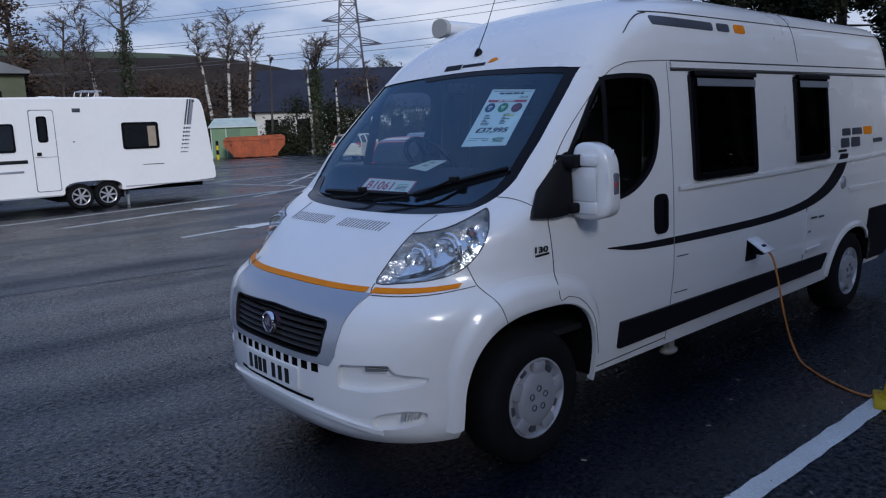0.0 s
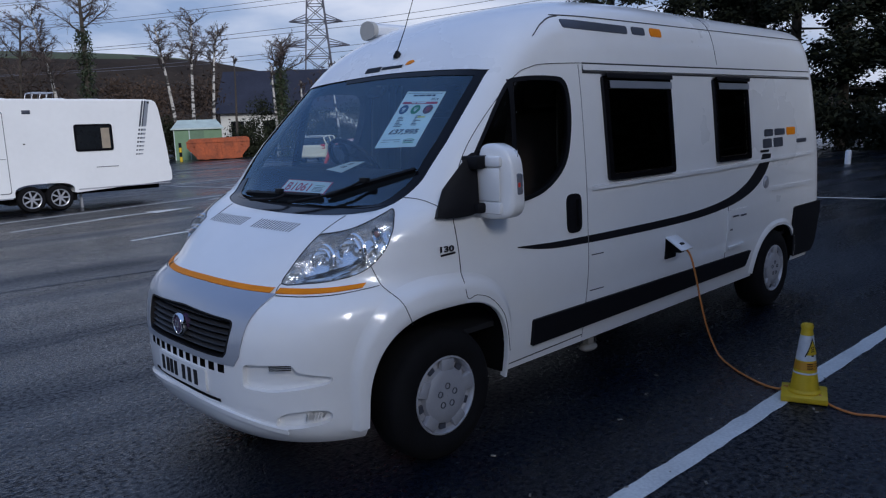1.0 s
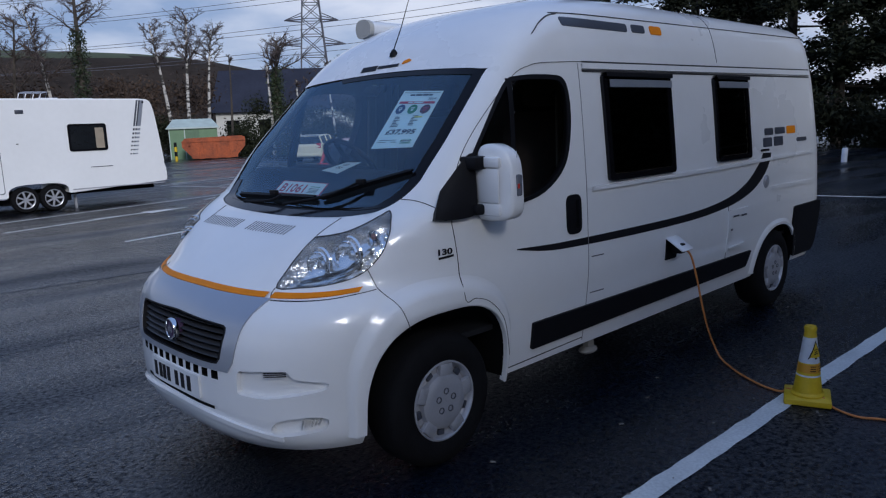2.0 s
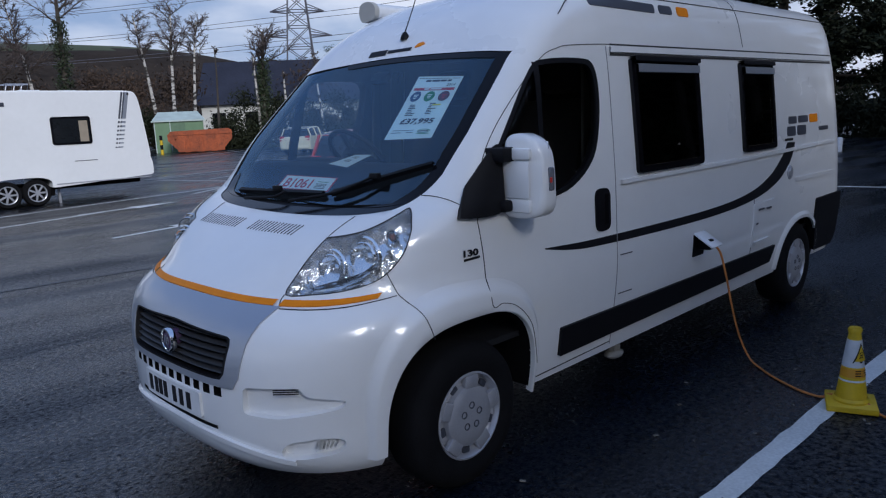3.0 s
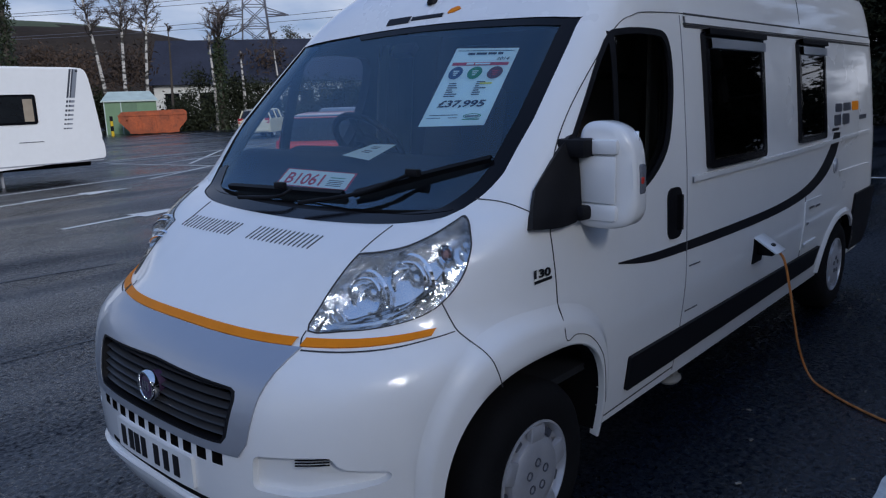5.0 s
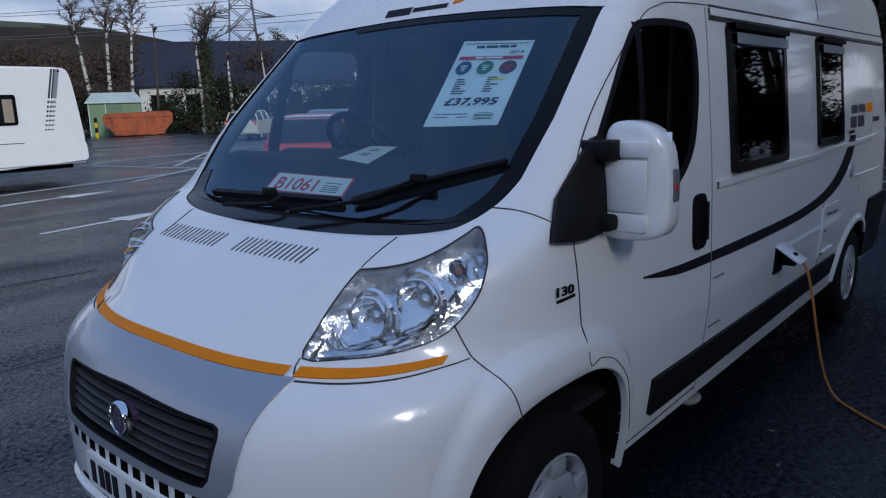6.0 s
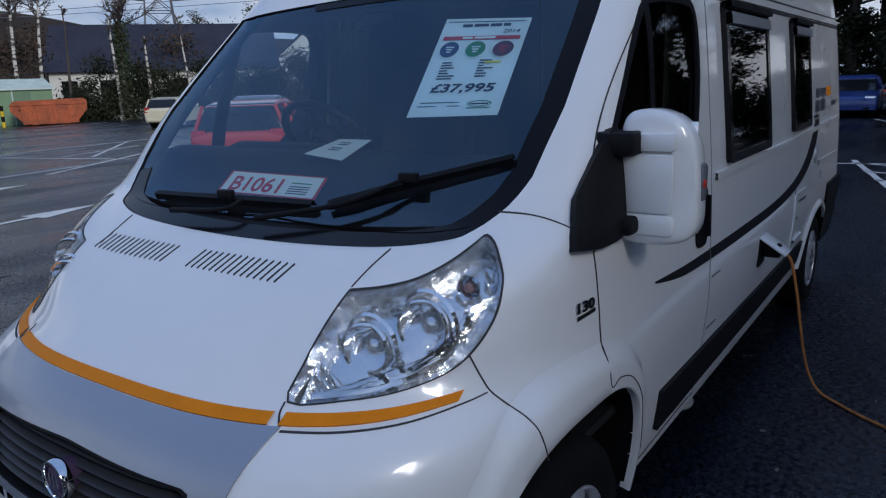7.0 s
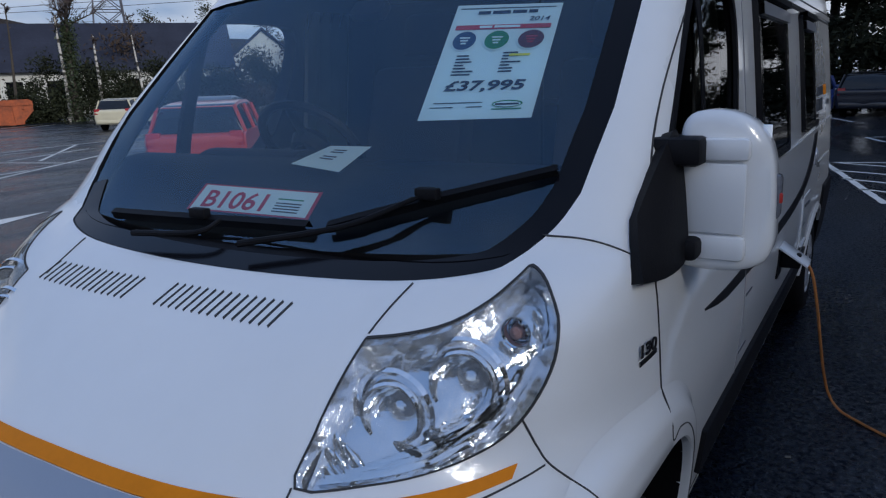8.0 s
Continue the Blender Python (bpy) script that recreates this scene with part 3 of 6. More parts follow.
def ring_between(outer, inner, off, thick):
    bm = bmesh.new()
    cy, cz = 0, .74
    turns = [2 * math.pi * (k + .5) / 96 for k in range(96)] + [math.atan2(v - cz, u - cy) % (2 * math.pi) for u, v in outer]
    turns = sorted(set(round(q, 5) for q in turns))
    n = len(turns)

    def at(poly, q):
        d = Vector((math.cos(q), math.sin(q)))
        best = None
        for i in range(len(poly)):
            a, b = Vector(poly[i]) - Vector((cy, cz)), Vector(poly[(i + 1) % len(poly)]) - Vector((cy, cz))
            e = b - a
            det = d.x * -e.y + d.y * e.x
            if abs(det) < 1e-9:
                continue
            t = (a.x * -e.y + a.y * e.x) / det
            u = (d.x * a.y - d.y * a.x) / det
            if t > 0 and -1e-6 <= u <= 1 + 1e-6 and (best is None or t < best):
                best = t
        return Vector((cy, cz)) + d * best
    rows = []
    for k in range(n):
        q = turns[k]
        o, i = at(outer, q), at(inner, q)
        row = [bm.verts.new(on_front(*o, off - thick))]
        row += [bm.verts.new(on_front(*(o + (i - o) * f), off)) for f in (0, .25, .5, .75, 1)]
        row.append(bm.verts.new(on_front(*i, off - thick * 3)))
        rows.append(row)
    for k in range(n):
        a, b = rows[k], rows[(k + 1) % n]
        for j in range(len(a) - 1):
            bm.faces.new((a[j], b[j], b[j + 1], a[j + 1]))
    bmesh.ops.recalc_face_normals(bm, faces=bm.faces)
    return bm


part("front_panel", ring_between(rim, GRILLE, .006, .012), SILVER, van, "silver painted grille surround")
grille = part("grille", ring_between(GRILLE, [(y * .965, .738 + (z - .738) * .93) for y, z in GRILLE], .004, .012), BLACK, van, "dark grey slatted radiator grille")
GRILLE_GREY = mat("grille_grey", (0.035, 0.036, 0.04), 0.45, vary=0.15, fine=0.1)
for k in range(6):
    z = .668 + k * .0285
    hw = .425 + .03 * (z - .642) / .18
    top = [(y, z + .016) for y in np.linspace(-hw, hw, 24)]
    bot = [(y, z) for y in np.linspace(-hw, hw, 24)]
    bm = bmesh.new()
    rows = [[bm.verts.new(on_front(*p, o)) for p, o in ((t, -.05), (t, -.03), (b, -.008), (b, -.03))] for t, b in zip(top, bot)]
    for a, b in zip(rows, rows[1:]):
        for j in range(4):
            bm.faces.new((a[j], b[j], b[(j + 1) % 4], a[(j + 1) % 4]))
    bmesh.ops.recalc_face_normals(bm, faces=bm.faces)
    part("slat", bm, GRILLE_GREY, grille)
bm = bmesh.new()
lathe(bm, [(.001, -.022), (.034, -.02), (.045, -.012), (.045, .03)], 32, "x", (.045, 0, .745))
badge = part("badge", bm, mat("badge_face", (0.05, 0.025, 0.07), 0.55, vary=0.1), van, "round maker's badge, dark with a chrome rim")
bm = bmesh.new()
lathe(bm, [(.043, -.016), (.046, -.026), (.052, -.026), (.056, -.014), (.054, .0), (.044, .0)], 36, "x", (.045, 0, .745), close=True)
part("badge_rim", bm, CHROME, badge)
for y in (-.016, 0, .016):
    part("badge_mark", boxes((.0205, .024, y - .004, y + .004, .728, .764)), CHROME, badge)
ORANGE_MID = [(-.86, .963), (-.79, .952), (-.70, .9465), (-.565, .946), (-.4, .948), (-.2, .951), (0, .952)]
ORANGE_MID = ORANGE_MID + [(-y, z) for y, z in ORANGE_MID[-2::-1]]
line = smooth_line(ORANGE_MID, 6)
cut_at = [i for i, p in enumerate(line) if p[0] > -.563][0]
part("orange_trim", strip(on_front, [(y, z + .0105) for y, z in line[cut_at:-cut_at]], [(y, z - .0095) for y, z in line[cut_at:-cut_at]], .006), ORANGE, van, "orange reflective tape along the bonnet edge")
for e in (line[:cut_at], [(-y, z) for y, z in line[:cut_at]]):
    part("orange_trim", strip(on_front, [(y, z + .0105) for y, z in e], [(y, z - .0095) for y, z in e], .006), ORANGE, van, "orange reflective tape along the bonnet edge")
NUMBER = mat("number_plate", (0.72, 0.73, 0.74), 0.35, vary=0.06, scale=9)
bm = patch(on_front, subdivide(rounded([(-.262, .448), (.262, .448), (.262, .562), (-.262, .562)], .01), .03), .012, 4, .014)
plate = part("number_plate", bm, NUMBER, van, "white front number plate with dark marks")
for k, y in enumerate((.205, .145, .10, .05, -.04, -.105, -.17)):
    part("plate_mark", patch(on_front, [(y - .017, .468), (y + .017, .468), (y + .017, .543), (y - .017, .543)], .0145, 2, .003), BLACK_DECAL, plate)
part("bumper_slit", band(on_front, [(y, .425 + .02 * (y + .3)) for y in np.linspace(-.36, .36, 13)], .014, .002), DARK, van, "dark slit under the number plate")
part("bumper_ledge", band(on_front, smooth_line([(-.70, .318), (-.5, .362), (-.3, .385), (0, .395), (.3, .385), (.5, .362), (.70, .318)], 6), .022, .014), WHITE, van, "raised lower lip of the bumper")
for s in (1, -1):
    for k in range(3):
        part("louvre", band(on_front, [(s * -.655, .612 + k * .009), (s * -.742, .617 + k * .009)], .004, .001), DARK, van, "dark louvre of the bumper air slot")
    for k in range(6):
        part("louvre", band(on_front, [(s * (-.765 - .01 * k), .352 + .004 * k), (s * (-.775 - .01 * k), .40)], .003, -.026), WHITE, van, "pale louvre of the fog lamp recess")

# headlamps
for s in (-1, 1):
    poly = HEADLAMP if s < 0 else HEADLAMP_FAR
    lamp = part("headlamp", patch(on_front, subdivide(poly, .04), -.062, 10), REFLECTOR, van, "clear-lens headlamp with twin chrome reflectors")
    lens = part("lens", patch(on_front, smooth_line(poly + poly[:1], 3)[:-1], .001, 8), CLEAR, lamp, "clear polycarbonate lens")
    lens.visible_shadow = False
    part("lamp_seal", band(on_front, smooth_line(poly + poly[:1], 3), .0032, .0022, .02), SEAM, lamp, "thin dark gap round the headlamp")
    top = [(y, z) for y, z in poly[:6]]
    part("lamp_brow", strip(on_front, top, [(y, z - .012) for y, z in top], -.002), REFLECTOR, lamp, "bright brow inside the lens")
    for y, z, r in ((-.655, 1.088, .056), (-.762, 1.125, .06)):
        bm = bmesh.new()
        prof = [(r * 1.16, -.004), (r * 1.1, -.012), (r, -.008), (r * .93, .012), (r * .75, .038), (r * .5, .055), (r * .3, .06), (.002, .062)]
        lathe(bm, prof, 40, "x", (0, 0, 0))
        c = on_front(y * -s if s > 0 else y, z, -.038)
        bmesh.ops.transform(bm, matrix=Matrix.Translation(c) @ Matrix.Rotation(radians(-18 * -s if s > 0 else 18), 4, "Z"), verts=bm.verts)
        bowl = part("reflector", bm, LAMP_CHROME, lamp, "round chrome reflector")
        bm = bmesh.new()
        lathe(bm, [(r * 1.34, .004), (r * 1.42, -.004), (r * 1.5, .006), (r * 1.42, .012)], 36, "x", c + Vector((.012, 0, 0)), close=True)
        part("trim_ring", bm, LAMP_CHROME, bowl)
        bm = bmesh.new()
        lathe(bm, [(r * 1.02, .002), (r * 1.07, -.010), (r * 1.14, -.010), (r * 1.18, .002)], 36, "x", c + Vector((.004, 0, 0)), close=True)
        part("trim_ring", bm, LAMP_CHROME, bowl)
        bm = bmesh.new()
        lathe(bm, [(.001, -.014), (r * .3, -.01), (r * .52, .004), (r * .55, .02)], 24, "x")
        bmesh.ops.transform(bm, matrix=Matrix.Translation(c + Vector((.02, 0, 0))), verts=bm.verts)
        part("bulb_lens", bm, REFLECTOR, bowl)
    c = on_front(-s * -.815 if s > 0 else -.815, 1.205, -.03)
    bm = bmesh.new()
    lathe(bm, [(.03, -.01), (.033, -.004), (.026, .002), (.02, .018), (.002, .026)], 28, "x", c)
    ind = part("indicator", bm, CHROME, lamp, "small round indicator")
    bm = bmesh.new()
    lathe(bm, [(.001, -.012), (.012, -.008), (.016, .006)], 18, "x", c)
    part("indicator_bulb", bm, mat("amber_bulb", (0.42, 0.24, 0.22), 0.3, vary=0.1), ind)
    rnd = random.Random(5)
    for k in range(5):
        line_ = [(-s * -(.585 + .03 * k) if s > 0 else -(.585 + .03 * k), .985 + .008 * k), ((-1 if s < 0 else 1) * (.72 + .022 * k), .999 + .016 * k), ((-1 if s < 0 else 1) * (.80 + .012 * k), 1.025 + .03 * k)]
        part("step", band(on_front, smooth_line(line_, 4), .012, -.040 - .004 * k), LAMP_CHROME, lamp)
    for k in range(60):
        y, z = rnd.uniform(-.855, -.57), rnd.uniform(.985, 1.24)
        if z > 1.16 + .28 * (abs(y) - .55) or z < .99 + .55 * max(0, abs(y) - .72) or (y + .655) ** 2 + (z - 1.088) ** 2 < .006 or (y + .762) ** 2 + (z - 1.125) ** 2 < .006:
            continue
        bm = bmesh.new()
        bmesh.ops.create_icosphere(bm, subdivisions=2, radius=1)
        r = rnd.uniform(.018, .042)
        bmesh.ops.scale(bm, vec=(.006, rnd.uniform(.007, .014), r), verts=bm.verts)
        bmesh.ops.transform(bm, matrix=Matrix.Translation(on_front(y if s < 0 else -y, z, -.055)) @ Euler((math.atan2(z - 1.1, (y + .71) * (1 if s < 0 else -1)) + rnd.uniform(-.3, .3), 0, 0)).to_matrix().to_4x4(), verts=bm.verts)
        part("facet", bm, LAMP_CHROME, lamp)

# seams
for s in (1, -1):
    for nm, ln in (("bonnet_gap", [(-.564, 1.256), (-.553, 1.221), (-.547, 1.185)]), ("bonnet_gap", [(-.546, .974), (-.55, .955), (-.57, .933)]),
                   ("bumper_gap", [(-.575, .929), (-.70, .9275), (-.80, .933), (-.87, .948), (-.897, .957)])):
        part(nm, band(on_front, [(s * u, v) for u, v in smooth_line(ln, 5)], .0035, .0018), SEAM, van)
for ln in ([(.603, 1.05), (.618, .99), (.628, .952), (.668, .893), (.70, .82), (.72, .765)], [(.885, 1.338), (.915, 1.330), (.955, 1.302), (1.026, 1.236)],
           [(1.031, 1.216), (1.054, 1.05), (1.067, .838), (1.14, .832), (1.235, .80), (1.33, .72), (1.385, .62), (1.448, .36)],
           [(1.031, 1.216), (1.06, 1.34), (1.16, 1.53), (1.332, 1.715), (1.582, 1.925), (1.72, 1.98), (1.83, 1.998), (2.093, 2.012), (2.2, 2.015)]):
    part("door_gap", band(on_side, smooth_line(ln, 5), .0032, .0026), SEAM, van)
part("door_gap", band(on_side, [(1.455, .368), (2.14, .381)], .006, .0015), SEAM, van)
part("door_gap", band(on_side, [(2.14, .365), (2.143, 1.06), (2.147, 1.40), (2.155, 1.726), (2.158, 2.004)], .004, .003), SOFT_SEAM, van)
part("roof_seam", band(on_side, [(2.2, 2.015), (5.76, 2.05)], .009, .002), SEAM, van, "dark roof joint")
part("gutter", band(on_side, [(2.19, 1.962), (5.74, 1.985)], .012, .003), SEAM, van, "dark gutter line")
part("gutter_lip", band(on_side, [(2.19, 1.988), (5.74, 2.015)], .03, .012), WHITE, van)
part("roof_crease", band(on_side, smooth_line([(1.80, 2.15), (1.93, 2.235), (2.08, 2.285), (2.4, 2.295), (5.75, 2.335)], 6), .005, .003), SEAM, van)
part("roof_seam", band(on_side, [(3.93, 2.06), (3.90, 2.43)], .003, .003), GREY_DECAL, van)
part("side_rail", band(on_side, [(2.2, 1.280), (3.65, 1.285), (5.72, 1.315)], .026, .012), WHITE, van, "raised white side moulding")
part("side_rail", band(on_side, [(4.82, 1.055), (5.70, 1.045)], .035, .008), WHITE, van, "raised white side moulding")
part("load_gap", band(on_side, [(4.0, .99), (4.0, .58)], .004, .003), GREY_DECAL, van)

# side trim
top = smooth_line([(1.491, 1.024), (1.7, 1.013), (1.915, 1.005), (2.508, .998), (3.225, .998), (3.7, 1.018), (4.05, 1.062), (4.318, 1.139), (4.50, 1.235), (4.60, 1.305), (4.645, 1.358)], 6)
bot = smooth_line([(1.495, 1.018), (1.7, .984), (1.915, .966), (2.508, .950), (3.225, .946), (3.72, .961), (4.14, 1.002), (4.46, 1.078), (4.67, 1.185), (4.77, 1.28), (4.81, 1.352)], 6)
part("swoosh", strip(on_side, top, bot, .002), BLACK_DECAL, van, "black curved side stripe")
for u0, u1, v0, v1, mt in ((4.69, 4.865, 1.497, 1.555, GREY_DECAL), (4.90, 5.115, 1.500, 1.556, GREY_DECAL), (5.154, 5.345, 1.495, 1.562, ORANGE), (4.655, 4.83, 1.402, 1.478, GREY_DECAL), (4.87, 5.065, 1.402, 1.480, GREY_DECAL), (4.60, 4.77, 1.368, 1.388, BLACK_DECAL),
                          (2.07, 2.752, 2.214, 2.266, GREY_DECAL), (2.805, 2.965, 2.217, 2.268, GREY_DECAL), (3.03, 3.177, 2.217, 2.273, ORANGE), (5.37, 5.60, 1.42, 1.455, GREY_DECAL)):
    quad(on_side, u0, u1, v0, v1, .003, .02, mt, "decal", "orange decal" if mt is ORANGE else "dark grey decal")
part("sill_strip", patch(on_side, subdivide(rounded([(1.63, .434), (4.39, .452), (4.46, .578), (1.63, .588)], .012), .1), .016, 3, .022), BLACK, van, "black plastic sill strip")
part("rear_bumper", patch(on_side, subdivide(rounded([(5.40, .38), (5.86, .375), (5.92, .45), (5.92, .855), (5.30, .85), (5.30, .70)], .03), .06), .018, 4, .05), BLACK, van, "black plastic rear bumper corner")
part("rear_bumper", boxes((5.86, 6.02, -.93, .93, .36, .62), bevel=.03), BLACK, van, "black plastic rear bumper")
hdl = quad(on_side, 1.938, 2.078, 1.037, 1.264, .008, .05, BLACK, "door_handle", "black recessed door handle", .012, .02)
quad(on_side, 1.957, 2.060, 1.07, 1.235, .006, .035, DARK, "handle_recess", "", .003, .02).parent = hdl
part("handle_grip", band(on_side, [(2.03, 1.075), (2.035, 1.23)], .02, .03), BLACK, hdl)
lock = quad(on_side, 3.99, 4.375, .622, .952, .007, .02, WHITE, "locker_door", "white service locker door", .008, .05)
for u0, u1, v in ((4.02, 4.06, .80), (4.06, 4.16, .9), (4.2, 4.3, .895)):
    part("catch", band(on_side, [(u0, v), (u1, v)], .012, .014), GREY_DECAL, lock)
part("grip", band(on_side, [(4.02, .655), (4.28, .662)], .02, .02), WHITE, lock)
# Grey strips paint in the shade lines of two small embossed creases.
for u0, u1, v in ((2.17, 2.30, .879), (2.17, 2.32, .656)):
    part("crease_mark", band(on_side, [(u0, v), (u1, v - .003)], .006, .003), GREY_DECAL, van)
bm = bmesh.new()
lathe(bm, [(.001, -.012), (.034, -.012), (.04, -.006), (.052, -.006), (.056, 0), (.056, .02)], 28, "y", on_side(4.70, 1.12))
part("water_filler", bm, HUB, van, "round grey water filler cap")
word("engine_mark", "130", .040, Matrix.Translation(on_side(.972, 1.085, .006)) @ pose(0, 0, 0, 90, 0, -6.5), BLACK_DECAL, van, "black engine lettering", bold=.0012, squash=1.6)
part("maker_mark", band(on_side, [(.938, 1.056), (1.03, 1.062)], .010, .003), BLACK_DECAL, van)
part("name_bar", band(on_front, [(.235, 2.037), (.09, 2.040)], .03, .004), BLACK_DECAL, van, "dark maker's name drawn as a bar")
part("name_bar", band(on_front, [(.08, 2.041), (-.11, 2.043)], .016, .004), BLACK_DECAL, van, "dark maker's name drawn as a bar")
part("name_spark", patch(on_front, rounded([(-.13, 2.045), (-.17, 2.05), (-.205, 2.062), (-.18, 2.075), (-.14, 2.065)], .01), .004, 2, .004), ORANGE, van, "small orange emblem")
bm = bmesh.new()
base = on_front(.01, 2.115, .0)
lathe(bm, [(.001, .035), (.012, .03), (.026, .006), (.028, -.01)], 16, "z", base)
ant = part("aerial", bm, BLACK, van, "black roof aerial with a thin rod")
bm = bmesh.new()
tube(bm, [base + Vector((.0, 0, .03)), base + Vector((.03, -.045, .16)), base + Vector((.08, -.12, .42))], .004, 6, .002)
part("rod", bm, BLACK, ant)

bm = bmesh.new()
bmesh.ops.create_uvsphere(bm, u_segments=16, v_segments=10, radius=.06)
bmesh.ops.scale(bm, vec=(1.3, .8, .45), verts=bm.verts)
bmesh.ops.translate(bm, vec=(2.34, -.857, .235), verts=bm.verts)
part("waste_outlet", bm, CURTAIN_GREY, van, "pale grey waste outlet under the sill")
part("outlet_pipe", boxes((2.31, 2.37, -.88, -.84, .24, .34)), CURTAIN_GREY, van)

# awning on the far roof edge
bm = bmesh.new()
prism(bm, rounded([(.84, 2.36), (.95, 2.34), (.98, 2.40), (.96, 2.455), (.88, 2.465), (.83, 2.43)], .03), 2.10, 5.5, "x")
aw = part("awning", bm, WHITE, van, "white roof-edge awning case")
bm = bmesh.new()
prism(bm, rounded([(.83, 2.35), (.96, 2.33), (.99, 2.40), (.97, 2.465), (.88, 2.475), (.82, 2.43)], .04), 2.07, 2.11, "x")
part("end_cap", bm, mat("grey_cap", (0.42, 0.41, 0.38), 0.5, vary=0.06), aw)

# bonnet vents
for y0, y1 in ((.075, -.325), (.565, .175)):
    for k in range(15):
        y = y0 + (y1 - y0) * (k + .5) / 15
        part("vent_slot", band(on_front, [(y + .006, 1.175), (y - .006, 1.211)], .0075, .0012), SEAM, van)

# wheel arch lips and the front wing flare
for cx, cz, rx, rz in (FRONT_ARCH, REAR_ARCH):
    inner = arch_line(cx, cz, rx, rz, -1.8 if cx < 2 else 2, 182.5 if cx < 2 else 178, 48, 2.8 if cx < 2 else 2.3)
    outer = arch_line(cx, cz, rx + .055, rz + .05, -3 if cx < 2 else 2, 188 if cx < 2 else 178, 48)
    front = cx < 2
    bm = bmesh.new()
    rows = []
    for a, b in zip(inner, outer):
        if front:
            u, v = a[0] - .958, a[1] - .35
            r = math.hypot(u, v)
            wide = wing_width(u, v)
            row = [bm.verts.new(on_side(*a, -.035)), bm.verts.new(on_side(*a, -.004))]
            for f in (.04, .25, .5, .58, .66, .74, .82, .90, .999):
                p = (.958 + u * (r + wide * f) / r, .35 + v * (r + wide * f) / r)
                row.append(bm.verts.new(on_side(*p, .001)))
            rows.append(row)
        else:
            m_ = ((a[0] + b[0]) / 2, (a[1] + b[1]) / 2)
            rows.append([bm.verts.new(on_side(*a, -.06)), bm.verts.new(on_side(*a, .016)), bm.verts.new(on_side(*m_, .018)), bm.verts.new(on_side(*b, .0)), bm.verts.new(on_side(*b, -.02))])
    for a, b in zip(rows, rows[1:]):
        for j in range(len(a) - 1):
            bm.faces.new((a[j], b[j], b[j + 1], a[j + 1]))
    bmesh.ops.recalc_face_normals(bm, faces=bm.faces)
    part("wing_flare" if front else "wheel_arch", bm, WHITE, van, "white flared wheel arch")


# wheels
def build_wheel(x, s):
    w = new("wheel")
    w.parent = van
    w["label"] = "road wheel with a silver hubcap"
    w.matrix_basis = pose(x, s * .97, .34)
    if s > 0:
        w.matrix_basis = w.matrix_basis @ Matrix.Rotation(math.pi, 4, "Z")
    bm = bmesh.new()
    lathe(bm, [(.19, .005), (.205, -.002), (.25, -.012), (.30, -.01), (.328, .012), (.341, .04), (.343, .11), (.341, .18), (.328, .21), (.25, .225), (.19, .2)], 64)
    part("tyre", bm, RUBBER, w, "black rubber tyre")
    bm = bmesh.new()
    lathe(bm, [(.205, .012), (.203, -.006), (.195, -.008), (.188, .004), (.176, .03), (.168, .09)], 48)
    rm = part("rim", bm, HUB, w, "painted steel rim")
    bm = bmesh.new()
    lathe(bm, [(.001, -.012), (.035, -.012), (.05, -.012), (.09, -.012), (.125, -.010), (.14, -.002), (.148, .022), (.172, .030), (.186, .012), (.19, .03)], 48)
    part("hubcap", bm, HUB, w, "silver plastic hubcap")
    for k in range(5):
        q = radians(72 * k + 15)
        bm = bmesh.new()
        lathe(bm, [(.001, -.008), (.009, -.008), (.014, -.016), (.017, -.016), (.017, 0)], 12, "y", (.052 * math.cos(q), 0, .052 * math.sin(q)))
        part("bolt", bm, GREY_DECAL, w)
        q = radians(72 * k + 48)
        bm = bmesh.new()
        lathe(bm, [(.001, .016), (.016, .016), (.018, .03)], 12, "y", (.163 * math.cos(q), .005, .163 * math.sin(q)))
        part("vent_hole", bm, DARK, w)
        bm = bmesh.new()
        box(bm, .148, .178, .010, .026, -.020, .020, .004)
        bmesh.ops.rotate(bm, matrix=Matrix.Rotation(-radians(72 * k + 48), 3, "Y"), verts=bm.verts)
        part("hub_window", bm, GREY_DECAL, w)
        q = radians(72 * k + 12)
        bm = bmesh.new()
        box(bm, .128, .188, -.008, .02, -.042, .042, .006)
        bmesh.ops.rotate(bm, matrix=Matrix.Rotation(-q, 3, "Y"), verts=bm.verts)
        part("hub_block", bm, HUB, w)
    return w


for x in (.948, 4.983):
    for s in (-1, 1):
        build_wheel(x, s)
bm = boxes((1.4, 4.6, -.55, .55, .22, .33), (.3, 1.5, -.5, .5, .2, .3), (4.6, 5.8, -.45, .45, .25, .4))
part("underbody", bm, DARK, van, "dark underbody")

